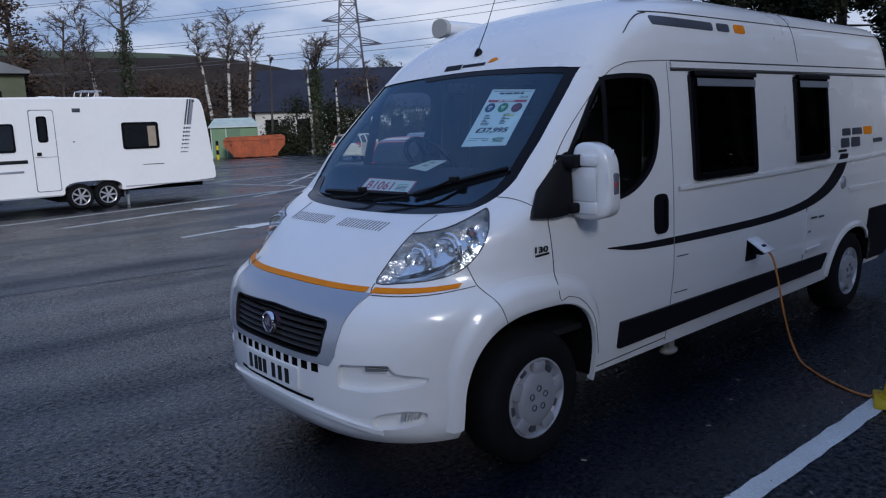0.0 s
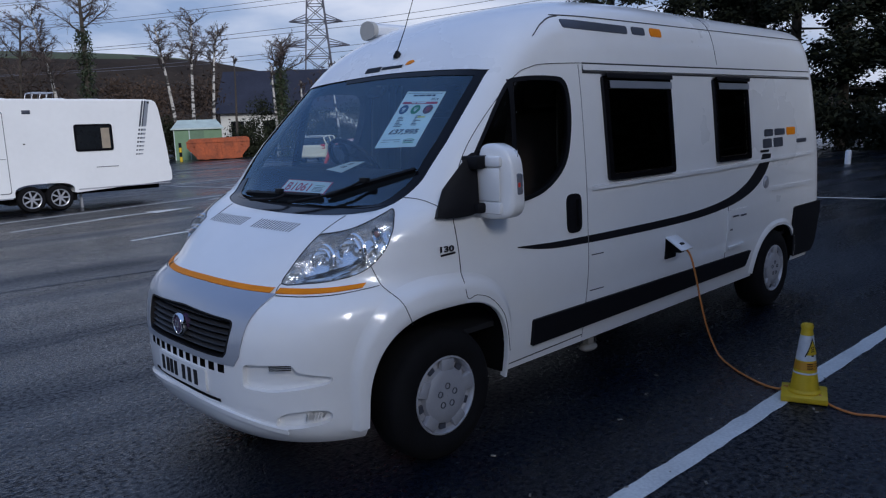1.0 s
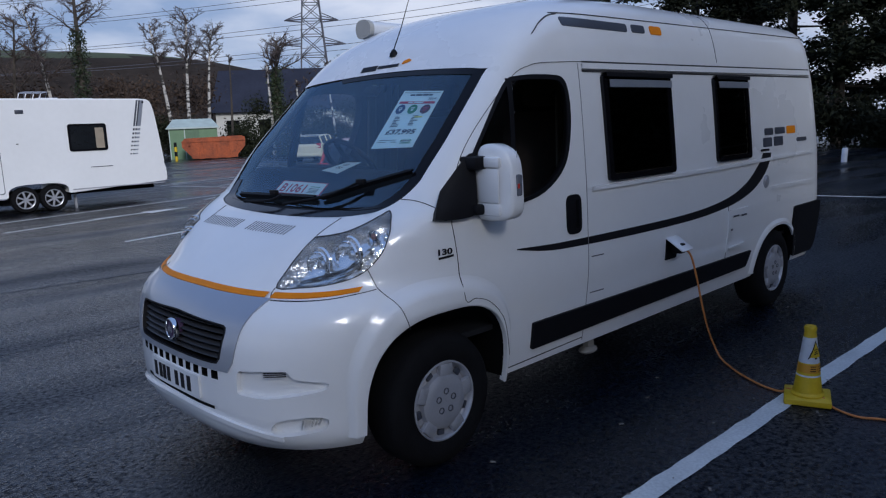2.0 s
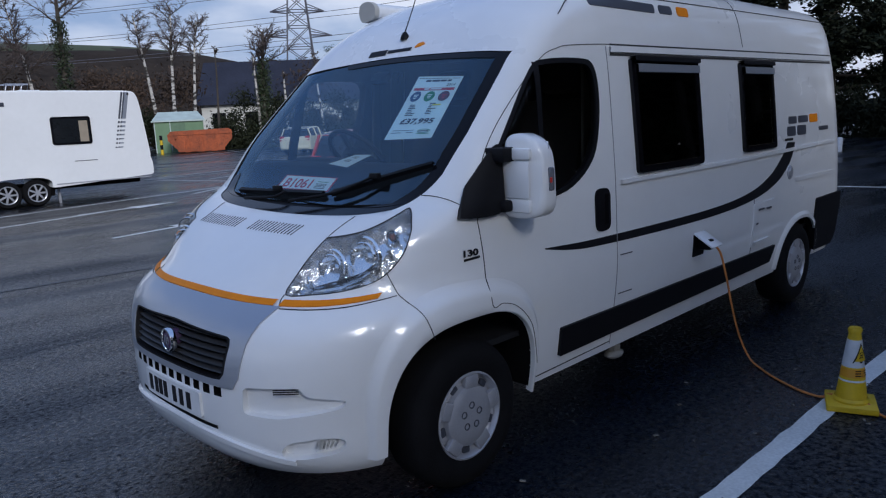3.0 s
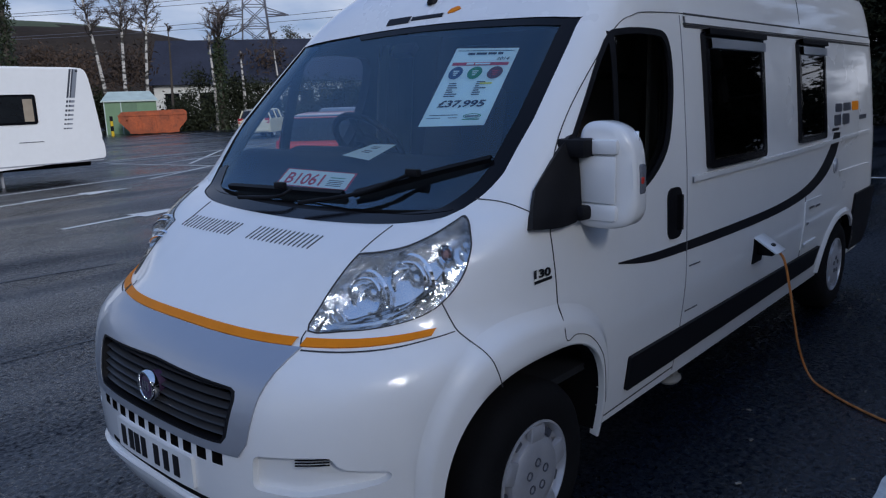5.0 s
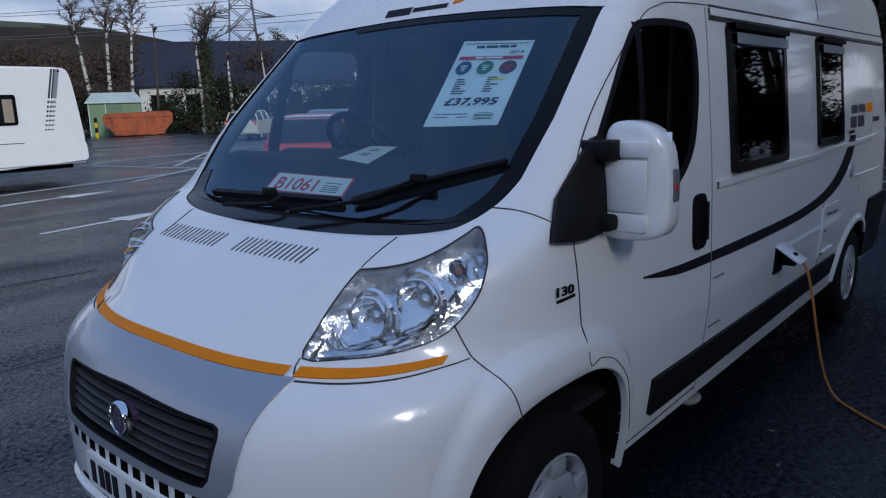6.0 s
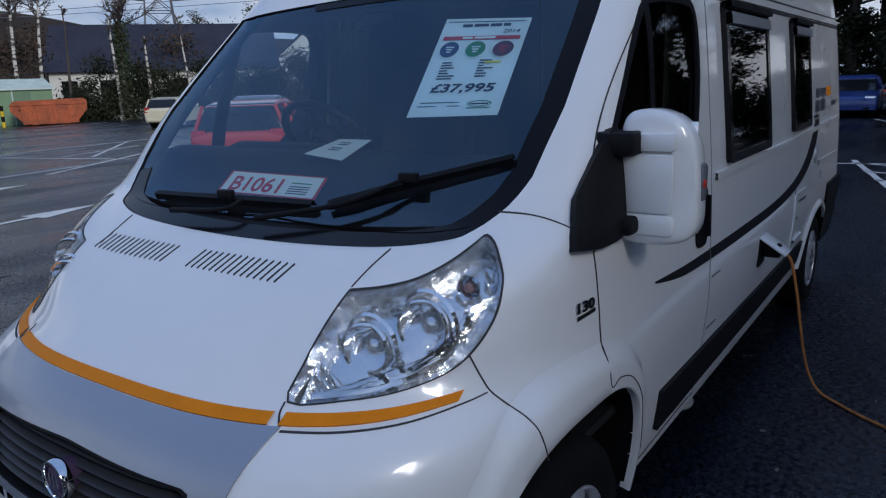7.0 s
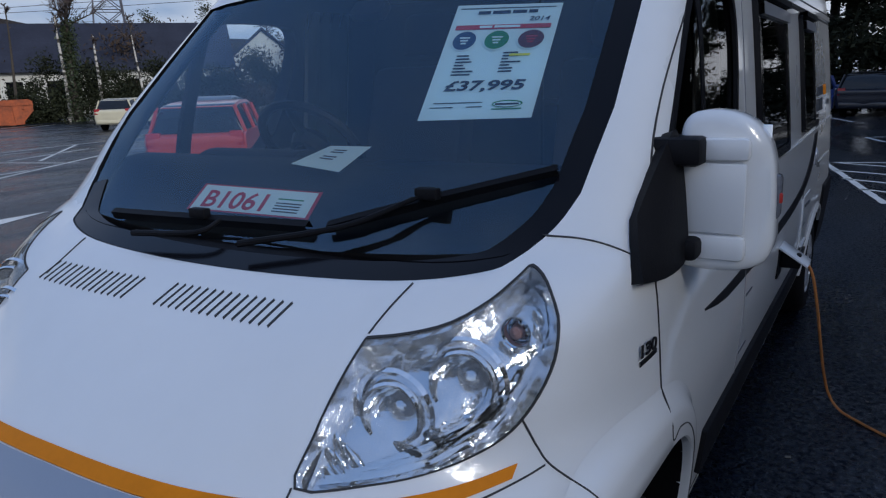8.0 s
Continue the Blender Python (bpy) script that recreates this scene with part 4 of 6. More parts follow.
# mirror
mb = part("mirror_base", patch(on_side, subdivide(smooth_line([(.925, 1.238), (1.06, 1.232), (1.17, 1.25), (1.19, 1.34), (1.20, 1.45), (1.205, 1.535), (1.14, 1.49), (1.01, 1.36)], 3), .05), .03, 5, .05), BLACK, van, "black plastic mirror mount")
for z0, z1 in ((1.49, 1.50), (1.27, 1.265)):
    bm = bmesh.new()
    box(bm, 1.15, 1.29, -1.04, -.91, z0 - .028, z1 + .028, .014)
    part("mirror_arm", bm, BLACK, mb)
bm = bmesh.new()
prism(bm, smooth_line([(-.992, 1.24), (-.992, 1.40), (-.994, 1.53), (-1.006, 1.58), (-1.04, 1.598), (-1.10, 1.596), (-1.155, 1.57), (-1.19, 1.515), (-1.204, 1.44), (-1.208, 1.34), (-1.206, 1.27), (-1.18, 1.225), (-1.11, 1.21), (-1.02, 1.213), (-.992, 1.24)], 3)[:-1], 1.165, 1.325, "x")
bmesh.ops.bevel(bm, geom=list({e for f in bm.faces if len(f.verts) > 4 for e in f.edges}), offset=.03, segments=4, profile=.5, affect="EDGES")
for v in bm.verts:
    k = (v.co.z - 1.4) / .19
    v.co.x += .035 * k * abs(k) * (1 if v.co.z > 1.4 else -.2) + .05 * max(0, (-v.co.y - 1.13) / .075)
    if v.co.x < 1.25 and 1.30 < v.co.z < 1.50 and v.co.y > -1.19:
        v.co.x += .012
head = part("mirror_head", bm, WHITE, mb, "large white twin-arm mirror housing")
part("mirror_face", boxes((1.160, 1.174, -1.15, -1.0, 1.305, 1.475), bevel=.006), WHITE, head)
part("mirror_ridge", boxes((1.160, 1.2, -1.155, -.998, 1.48, 1.535), bevel=.014), WHITE, head)
part("mirror_ridge", boxes((1.156, 1.2, -1.155, -.998, 1.238, 1.302), bevel=.016), WHITE, head)
part("mirror_lamp", boxes((1.27, 1.335, -1.215, -1.185, 1.335, 1.445), bevel=.012), mat("mirror_lamp_lens", (0.14, 0.15, 0.18), 0.12, vary=0.2, scale=40), head, "clear indicator lens")
part("mirror_bulb", boxes((1.275, 1.295, -1.219, -1.205, 1.375, 1.40), bevel=.004), mat("red_bulb", (0.5, 0.03, 0.02), 0.3, vary=0.1), head)
part("mirror_glass", boxes((1.322, 1.328, -1.185, -1.01, 1.25, 1.56), bevel=.002), CHROME, head)

# the housing is slim from front to back
for ob in [head] + list(head.children):
    for v in ob.data.vertices:
        v.co.x = 1.21 + (v.co.x - 1.165) * .62
        v.co.y += .02
        v.co.z = 1.21 + (v.co.z - 1.21) * .965

# hook-up
hk = quad(on_side, 3.05, 3.20, .715, .865, .006, .01, BLACK, "hookup_box", "black mains hook-up inlet with its white lid raised", .01, .03)
bm = bmesh.new()
box(bm, -.075, .075, -.15, 0, -.006, .006, .005)
bmesh.ops.transform(bm, matrix=Matrix.Translation((3.125, -1.0, .868)) @ Matrix.Rotation(radians(33), 4, "X"), verts=bm.verts)
part("lid", bm, WHITE, hk, "white hinged lid")
part("plug", boxes((3.10, 3.16, -1.09, -1.0, .76, .83), bevel=.012), BLACK, hk)

# wipers
for pts, blade in (([(.345, 1.262), (.13, 1.275), (.10, 1.30)], [(.56, 1.306), (.2, 1.312), (-.175, 1.318)]), ([(-.05, 1.265), (-.30, 1.31), (-.484, 1.392)], [(-.235, 1.322), (-.484, 1.390), (-.765, 1.462)])):
    bm = bmesh.new()
    tube(bm, [on_front(u, v, .035) for u, v in smooth_line(pts, 4)], .009, 8, .006)
    wp = part("wiper_arm", bm, BLACK, van, "black windscreen wiper")
    part("wiper_blade", band(on_front, smooth_line(blade, 6), .012, .022), BLACK, wp)
    bm = bmesh.new()
    box(bm, -.03, .03, -.014, .014, -.014, .014, .005)
    u, v = blade[1]
    bmesh.ops.transform(bm, matrix=Matrix.Translation(on_front(u, v, .035)) @ Matrix.Rotation(radians(90), 4, "Z"), verts=bm.verts)
    part("wiper_joint", bm, BLACK, wp)


# ---- inside the cab ----
PAPER = mat("paper", (0.68, 0.83, 0.84), 0.7, vary=0.03, scale=6)
INK = mat("dark_ink", (0.02, 0.025, 0.05), 0.6, vary=0.05)
RED_INK = mat("red_ink", (0.45, 0.03, 0.045), 0.6, vary=0.05)
GREEN_INK = mat("green_ink", (0.02, 0.22, 0.08), 0.6, vary=0.05)
NAVY_INK = mat("navy_ink", (0.02, 0.06, 0.16), 0.6, vary=0.05)
MAROON_INK = mat("maroon_ink", (0.10, 0.02, 0.03), 0.6, vary=0.05)
YELLOW_INK = mat("yellow_ink", (0.75, 0.70, 0.05), 0.6, vary=0.05)
DASH = mat("dashboard_plastic", (0.014, 0.015, 0.018), 0.7, spec=0.2, vary=0.2, scale=8, fine=0.2, fine_scale=250, bump=0.15)
CLOTH = mat("seat_cloth", (0.06, 0.042, 0.033), 0.9, vary=0.2, scale=10, fine=0.25, fine_scale=300, bump=0.2)
CURTAIN = mat("curtain_cloth", (0.30, 0.25, 0.19), 0.9, vary=0.15, scale=7, fine=0.1, fine_scale=200)


def bilinear(a, b, c, d):
    """(u, v, off) on a sheet with corners top left, top right, bottom right, bottom left; v runs down."""
    a, b, c, d = (Vector(p) for p in (a, b, c, d))
    n = (b - a).cross(d - a).normalized()
    n = n if n.x < 0 or n.z > 0.8 else -n
    return lambda u, v, off=0.0: (a * (1 - u) + b * u) * (1 - v) + (d * (1 - u) + c * u) * v + n * off


def sheet(place, u0, u1, v0, v1, off, material, parent, name="mark", label="", thick=0.0006, n=6):
    bm = bmesh.new()
    rows = []
    for i in range(n + 1):
        u = u0 + (u1 - u0) * i / n
        rows.append([bm.verts.new(place(u, v, o)) for v, o in ((v0, off - thick), (v0, off), ((v0 + v1) / 2, off), (v1, off), (v1, off - thick))])
    for a, b in zip(rows, rows[1:]):
        for j in range(4):
            bm.faces.new((a[j], b[j], b[j + 1], a[j + 1]))
    bmesh.ops.recalc_face_normals(bm, faces=bm.faces)
    return part(name, bm, material, parent, label, 0) if parent else link_mesh(name, bm, material, 0)


def disc(place, u, v, ru, rv, off, material, parent, name="mark"):
    bm = bmesh.new()
    bm.faces.new([bm.verts.new(place(u + ru * math.cos(q), v + rv * math.sin(q), off)) for q in (2 * math.pi * k / 28 for k in range(28))])
    return part(name, bm, material, parent, "", 0)


def lettering(place, text, u0, u1, v0, v1, off, material, parent, bold=0.02, slant=0.0):
    ob = word("lettering", text, 1.0, Matrix.Identity(4), material, parent, "", 0.0, bold)
    co = [v.co.copy() for v in ob.data.vertices]
    x0, x1 = min(c.x for c in co), max(c.x for c in co)
    y0, y1 = min(c.y for c in co), max(c.y for c in co)
    for v, c in zip(ob.data.vertices, co):
        h = (c.y - y0) / (y1 - y0)
        v.co = place(u0 + (u1 - u0) * (c.x - x0) / (x1 - x0) + slant * h, v1 + (v0 - v1) * h, off)
    return ob


# price sheet stuck inside the windscreen
def on_sheet(u, v, off=0.0):
    y = (-.297 * (1 - u) - .627 * u) * (1 - v) + (-.333 * (1 - u) - .655 * u) * v
    z = (1.892 * (1 - u) + 1.873 * u) * (1 - v) + (1.581 * (1 - u) + 1.588 * u) * v
    return on_front(y, z, -.014 + off)


price = sheet(on_sheet, 0, 1, 0, 1, 0, PAPER, None, "price_sheet")
price["label"], price["category"] = "pale printed price sheet taped inside the windscreen", "price sheet"
sheet(on_sheet, .06, .95, .195, .235, .002, RED_INK, price)
for u0, u1, v in ((.24, .36, .08), (.38, .55, .078), (.57, .70, .076), (.72, .80, .075)):
    sheet(on_sheet, u0, u1, v - .014, v + .014, .002, INK, price, "bar")
for u0, u1 in ((.30, .42), (.44, .68)):
    sheet(on_sheet, u0, u1, .205, .225, .003, PAPER, price, "bar")
lettering(on_sheet, "2014", .74, .92, .125, .165, .002, INK, price, .01, .01)
for u, mt in ((.19, NAVY_INK), (.50, GREEN_INK), (.81, MAROON_INK)):
    disc(on_sheet, u, .335, .125, .092, .002, PAPER, price)
    disc(on_sheet, u, .335, .112, .082, .0025, mt, price)
    for k in range(3):
        sheet(on_sheet, u - .05 + .012 * k, u + .05 - .012 * k, .305 + .025 * k, .318 + .025 * k, .003, PAPER if mt is not MAROON_INK else RED_INK, price, "bar")
rnd = random.Random(3)
for k in range(7):
    v = .465 + .027 * k
    sheet(on_sheet, .17, .17 + rnd.uniform(.09, .2), v, v + .011, .002, INK, price, "bar")
    sheet(on_sheet, .60, .60 + rnd.uniform(.05, .2), v - .02, v - .009, .002, INK, price, "bar")
sheet(on_sheet, .66, .84, .463, .482, .0025, YELLOW_INK, price, "bar")
lettering(on_sheet, "£37,995", .15, .86, .685, .785, .002, INK, price, .03, .02)
for u0, u1, v in ((.10, .55, .865), (.08, .30, .90), (.42, .56, .90), (.05, .95, .035)):
    sheet(on_sheet, u0, u1, v, v + .006, .002, INK, price, "bar")
disc(on_sheet, .77, .885, .13, .03, .002, GREEN_INK, price)
disc(on_sheet, .77, .888, .115, .022, .0025, PAPER, price)
sheet(on_sheet, .67, .87, .882, .896, .003, INK, price, "bar")
sheet(on_sheet, .65, .90, .922, .930, .002, GREEN_INK, price, "bar")

# dashboard
bm = bmesh.new()
prism(bm, smooth_line([(.86, 1.20), (.87, 1.285), (.95, 1.318), (1.03, 1.40), (1.12, 1.44), (1.25, 1.445), (1.38, 1.385), (1.45, 1.30), (1.43, 1.10), (1.40, .9)], 4) + [(.98, .9)], -.86, .86)
dash = part("dashboard", bm, DASH, van, "dark grey moulded dashboard")
bm = bmesh.new()
prism(bm, smooth_line([(1.14, 1.40), (1.20, 1.455), (1.29, 1.465), (1.36, 1.42), (1.40, 1.36)], 4), .22, .62)
part("instrument_hood", bm, DASH, dash)
bm = bmesh.new()
rows = []
for k in range(40):
    q = 2 * math.pi * k / 40
    rows.append((.19 * math.cos(q), .19 * math.sin(q), 0))
tube(bm, rows + rows[:1], .017, 8)
for q in (200, 340, 90):
    tube(bm, [(0, 0, -.02), (.18 * math.cos(radians(q)), .18 * math.sin(radians(q)), 0)], .018, 6)
lathe(bm, [(.001, .02), (.06, .018), (.075, -.01), (.06, -.05)], 24, "z")
bmesh.ops.transform(bm, matrix=pose(1.50, .40, 1.465, 0, 50, 0) @ pose(0, 0, 0, 0, 0, 90), verts=bm.verts)
part("steering_wheel", bm, BLACK, van, "black steering wheel")
for y in (-.45, .45):
    seat = part("seat", boxes((1.72, 2.22, y - .25, y + .25, .95, 1.12), bevel=.05), CLOTH, van, "brown cloth cab seat")
    bm = bmesh.new()
    box(bm, -.07, .07, -.24, .24, 0, .68, .05, pose(2.22, y, 1.08, 0, 14, 0))
    part("backrest", bm, CLOTH, seat)
    bm = bmesh.new()
    box(bm, -.05, .05, -.13, .13, 0, .2, .04, pose(2.40, y, 1.78, 0, 8, 0))
    part("headrest", bm, CLOTH, seat)
    part("pedestal", boxes((1.8, 2.2, y - .2, y + .2, .6, .96), bevel=.02), DASH, seat)
part("cab_floor", boxes((.98, 5.8, -.92, .92, .60, .63)), DASH, van)
part("bulkhead", boxes((2.62, 2.66, .0, .9, .62, 2.3), bevel=.01), mat("furniture_board", (0.08, 0.05, 0.03), 0.45, vary=0.25, scale=3, fine=0.15, fine_scale=40), van, "brown wooden furniture panel")
part("roof_locker", boxes((2.15, 2.6, -.75, .75, 2.05, 2.25), bevel=.03), bpy.data.materials["furniture_board"], van, "brown overhead locker")
for y in (-.83, .86):
    bm = bmesh.new()
    prism(bm, [(2.08 + .022 * k, y + .02 * math.sin(k * 1.9)) for k in range(14)] + [(2.08 + .022 * k, y + .012 + .02 * math.sin(k * 1.9)) for k in range(13, -1, -1)], 1.1, 2.0, "z")
    part("curtain", bm, CURTAIN, van, "beige gathered curtain")
part("bench", boxes((2.8, 4.3, -.85, -.35, .62, 1.05), bevel=.05), mat("bench_cloth", (0.28, 0.07, 0.03), 0.9, vary=0.2, scale=8), van, "rust-red bench cushion")
part("cupboard", boxes((2.7, 5.7, .45, .9, .62, 1.5), bevel=.01), bpy.data.materials["furniture_board"], van, "brown kitchen cupboards")
part("screen_sensor", patch(on_front, rounded([(-.01, 1.90), (.12, 1.90), (.12, 1.945), (-.01, 1.945)], .012), -.02, 3, .03), BLACK, van, "dark sensor block behind the windscreen")

# card and paper on the dashboard
on_card = bilinear((.96, .372, 1.392), (.96, -.094, 1.387), (.885, -.10, 1.325), (.885, .382, 1.325))
card = sheet(on_card, 0, 1, 0, 1, 0, RED_INK, None, "stock_card")
card["label"], card["category"] = "white card with a red border and red number on the dashboard", "card"
sheet(on_card, .025, .975, .05, .95, .001, PAPER, card)
lettering(on_card, "B1061", .10, .62, .22, .88, .002, RED_INK, card, .02)
for v in (.35, .5, .6, .7, .8):
    sheet(on_card, .70, .90, v, v + .04, .002, GREEN_INK if v == .35 else GREY_DECAL, card, "bar")
on_note = bilinear((1.24, .107, 1.485), (1.20, -.084, 1.489), (1.0, -.121, 1.439), (1.05, .101, 1.45))
note = sheet(on_note, 0, 1, 0, 1, 0, PAPER, None, "paper_note")
note["label"], note["category"] = "white paper note lying on the dashboard", "paper"
for v in (.2, .3, .5, .6):
    sheet(on_note, .3, .6, v, v + .04, .001, INK, note, "bar")


# the offside bulges a little more than the nearside
BULGE = pchip([(.2, .06), (.35, .14), (.5, .18), (.9, .22), (1.2, .21), (1.45, .20), (1.7, .15), (1.95, .08), (2.15, .04), (2.5, .03)])
done = set()
for ob in van.children_recursive:
    if ob.type != "MESH" or ob.data.name in done or ob.name.startswith(("wheel", "tyre", "rim")):
        continue
    done.add(ob.data.name)
    for v in ob.data.vertices:
        if v.co.y > 0:
            v.co.y += BULGE(min(max(v.co.z, .2), 2.5)) * min(v.co.y, 1.1) ** 3
    ob.data.update()


# ---- things in the yard ----
YELLOW = mat("yellow_plastic", (0.62, 0.42, 0.012), 0.5, vary=0.12, scale=14, fine=0.08, fine_scale=90)
CABLE = mat("orange_cable", (0.55, 0.20, 0.05), 0.55, vary=0.15, scale=20)
CONE_WHITE = mat("cone_white", (0.6, 0.62, 0.65), 0.5, vary=0.1, scale=20)


def build_cone(m):
    cone = thing("traffic_cone", "yellow plastic safety cone with a warning sign on the bay line", "cone", m)
    part("base", boxes((-.15, .15, -.15, .15, 0, .035), bevel=.012), YELLOW, cone)
    base = cone.children[0]
    for v in base.data.vertices:
        r = abs(v.co.x) + abs(v.co.y)
        if r > .24:
            v.co.x *= .24 / r
            v.co.y *= .24 / r

    def ring(a, b, mt, nm, grow=0.0):
        bm = bmesh.new()
        rad = lambda z: .082 + (.031 - .082) * (z - .03) / .39 + grow
        lathe(bm, [(rad(a) - .006, a), (rad(a), a), (rad((a + b) / 2), (a + b) / 2), (rad(b), b), (rad(b) - .006, b)], 28, "z")
        return part(nm, bm, mt, cone)
    ring(.03, .42, YELLOW, "body")
    bm = bmesh.new()
    lathe(bm, [(.09, .03), (.092, .045), (.082, .06)], 28, "z")
    part("collar", bm, YELLOW, cone)
    ring(.155, .165, CONE_WHITE, "band", .001)
    ring(.235, .26, CONE_WHITE, "band", .001)
    ring(.26, .385, CONE_WHITE, "sign_sleeve", .001)
    ring(.18, .228, mat("amber_band", (0.6, 0.28, 0.02), 0.5, vary=0.1), "text_band", .001)
    cone_at = lambda a, z, o=0: Vector(((.084 + (.031 - .082) * (z - .03) / .39 + o) * math.cos(a), (.084 + (.031 - .082) * (z - .03) / .39 + o) * math.sin(a), z))
    A = radians(-138)
    for pts, mt, o in (([(-.9, .262), (.9, .262), (0, .375)], BLACK_DECAL, .002), ([(-.68, .272), (.68, .272), (0, .358)], YELLOW, .003)):
        bm = bmesh.new()
        loops = []
        for i in range(9):
            f = i / 8
            loops.append([bm.verts.new(cone_at(A + (pts[0][0] * (1 - f) + pts[2][0] * f), pts[0][1] * (1 - f) + pts[2][1] * f, o)), bm.verts.new(cone_at(A + (pts[1][0] * (1 - f) + pts[2][0] * f), pts[1][1] * (1 - f) + pts[2][1] * f, o)), bm.verts.new(cone_at(A, pts[0][1] * (1 - f) + pts[2][1] * f, o))])
        for a, b in zip(loops, loops[1:]):
            bm.faces.new((a[0], a[2], b[2], b[0]))
            bm.faces.new((a[2], a[1], b[1], b[2]))
        bmesh.ops.recalc_face_normals(bm, faces=bm.faces)
        part("warning_sign", bm, mt, cone, "warning triangle")
    for z, w in ((.288, .32), (.30, .22), (.312, .3)):
        bm = bmesh.new()
        bm.faces.new([bm.verts.new(cone_at(A + q, h, .004)) for q, h in ((-w, z), (w * .6, z + .004), (w * .5, z + .012), (-w * .7, z + .008))])
        part("sign_mark", bm, BLACK_DECAL, cone)
    for z in (.19, .203, .216):
        bm = bmesh.new()
        bm.faces.new([bm.verts.new(cone_at(A + q, h, .002)) for q, h in ((-.6, z), (-.2, z), (.2, z), (.6, z), (.6, z + .006), (.2, z + .006), (-.2, z + .006), (-.6, z + .006))])
        part("bar", bm, BLACK_DECAL, cone)
    bm = bmesh.new()
    lathe(bm, [(.024, .42), (.033, .42), (.036, .44), (.03, .45), (.022, .44)], 24, "z", close=True)
    part("top_ring", bm, YELLOW, cone)
    return cone


build_cone(pose(2.94, -1.985, 0.004, 0, 0, 20))
bm = bmesh.new()
tube(bm, smooth_line([(3.13, -1.06, .80), (3.14, -1.13, .76), (3.17, -1.165, .60), (3.20, -1.19, .42), (3.25, -1.215, .23), (3.30, -1.245, .09), (3.29, -1.30, .018), (3.20, -1.40, .009), (3.09, -1.53, .009), (2.98, -1.71, .009), (2.95, -1.83, .012), (2.95, -1.88, .040), (2.93, -2.06, .040), (2.90, -2.13, .012), (2.86, -2.2, .009), (2.84, -2.3, .009), (2.90, -2.43, .009), (3.05, -2.9, .009), (3.0, -3.6, .009)], 6), .007, 8)
tagged(link_mesh("mains_cable", bm, CABLE), "orange mains cable lying from the van over the asphalt", "cable")

# pale leaf scraps and grit on the asphalt beside the van
rnd = random.Random(77)
bm = bmesh.new()
for k in range(60):
    x, y, r = rnd.uniform(.4, 6.5), rnd.uniform(-3.0, -1.1), rnd.uniform(.003, .009)
    q = rnd.uniform(0, 3.1)
    box(bm, -r * 1.6, r * 1.6, -r * .7, r * .7, .002, .007, 0.0, pose(x, y, 0, 0, 0, math.degrees(q)))
tagged(link_mesh("grit", bm, mat("pale_grit", (0.22, 0.20, 0.17), 0.8, vary=0.4, scale=3, fine=0.2), 0), "pale scraps of leaf and grit on the wet asphalt", "grit", kind="stuff")

# markings
for row in ((1.0, 13.45, 8.6, 15.45, .11), (-2.5, 12.45, 1.2, 13.5, .11), (1.99, 11.88, 4.6, 12.68, .10), (13.75, 2.9, 14.7, -2.6, .1), (14.45, -.26, 13.91, -1.36, .09), (13.2, -.57, 12.81, -1.39, .09), (12.15, -.81, 11.8, -1.41, .09), (11.1, -1.07, 10.9, -1.41, .08),
            (28.1, .5, 25.7, -.31, .1), (19.9, -.85, 21.6, -3.6, .1), (19.9, -.85, 18.7, -1.26, .1), (9.43, 21.47, 15.0, 22.5, .1), (8.94, 20.38, 10.07, 15.8, .1), (9.79, 18.6, 13.04, 20.0, .1), (8.8, 20.9, 11.8, 20.97, .1), (17.5, 35.8, 23.9, 40.1, .1), (19.0, 39.0, 24.0, 41.5, .1), (10.1, 17.6, 14.0, 22.2, .1), (7.2, 14.36, 13.2, 18.3, .1)):
    stripe(*row)


WORN = mat("worn_line_paint", (0.045, 0.05, 0.058), 0.5, vary=0.6, scale=1.2, fine=0.5, fine_scale=30, bump=0.4)
for row in ((-2.6, 6.05, 2.4, 5.6, .06), (-3.4, 3.1, 1.6, 3.05, .03)):
    ob = stripe(*row, label="worn joint line in the wet asphalt")
    ob.data.materials[0] = WORN


def arrow(x, y, ang, size=1.0):
    bm = bmesh.new()
    shaft = [(-1.2, -.05), (0, -.06), (0, -.24), (1.15, 0), (0, .24), (0, .06), (-1.2, .05)]
    bm.faces.new([bm.verts.new((u * size, v * size, .0045)) for u, v in shaft])
    bmesh.ops.recalc_face_normals(bm, faces=bm.faces)
    ob = link_mesh("arrow_marking", bm, LINE, 0)
    ob.matrix_basis = pose(x, y, 0, 0, 0, ang)
    tagged(ob, "white painted direction arrow on wet asphalt", "road marking", kind="structure")


arrow(5.0, 12.75, 10)
arrow(4.2, 8.85, 13, 1.05)


# ---- caravan ----
CARAVAN = mat("caravan_white", (0.76, 0.77, 0.78), 0.35, coat=0.3, vary=0.04, scale=0.8, fine=0.02, fine_scale=8)


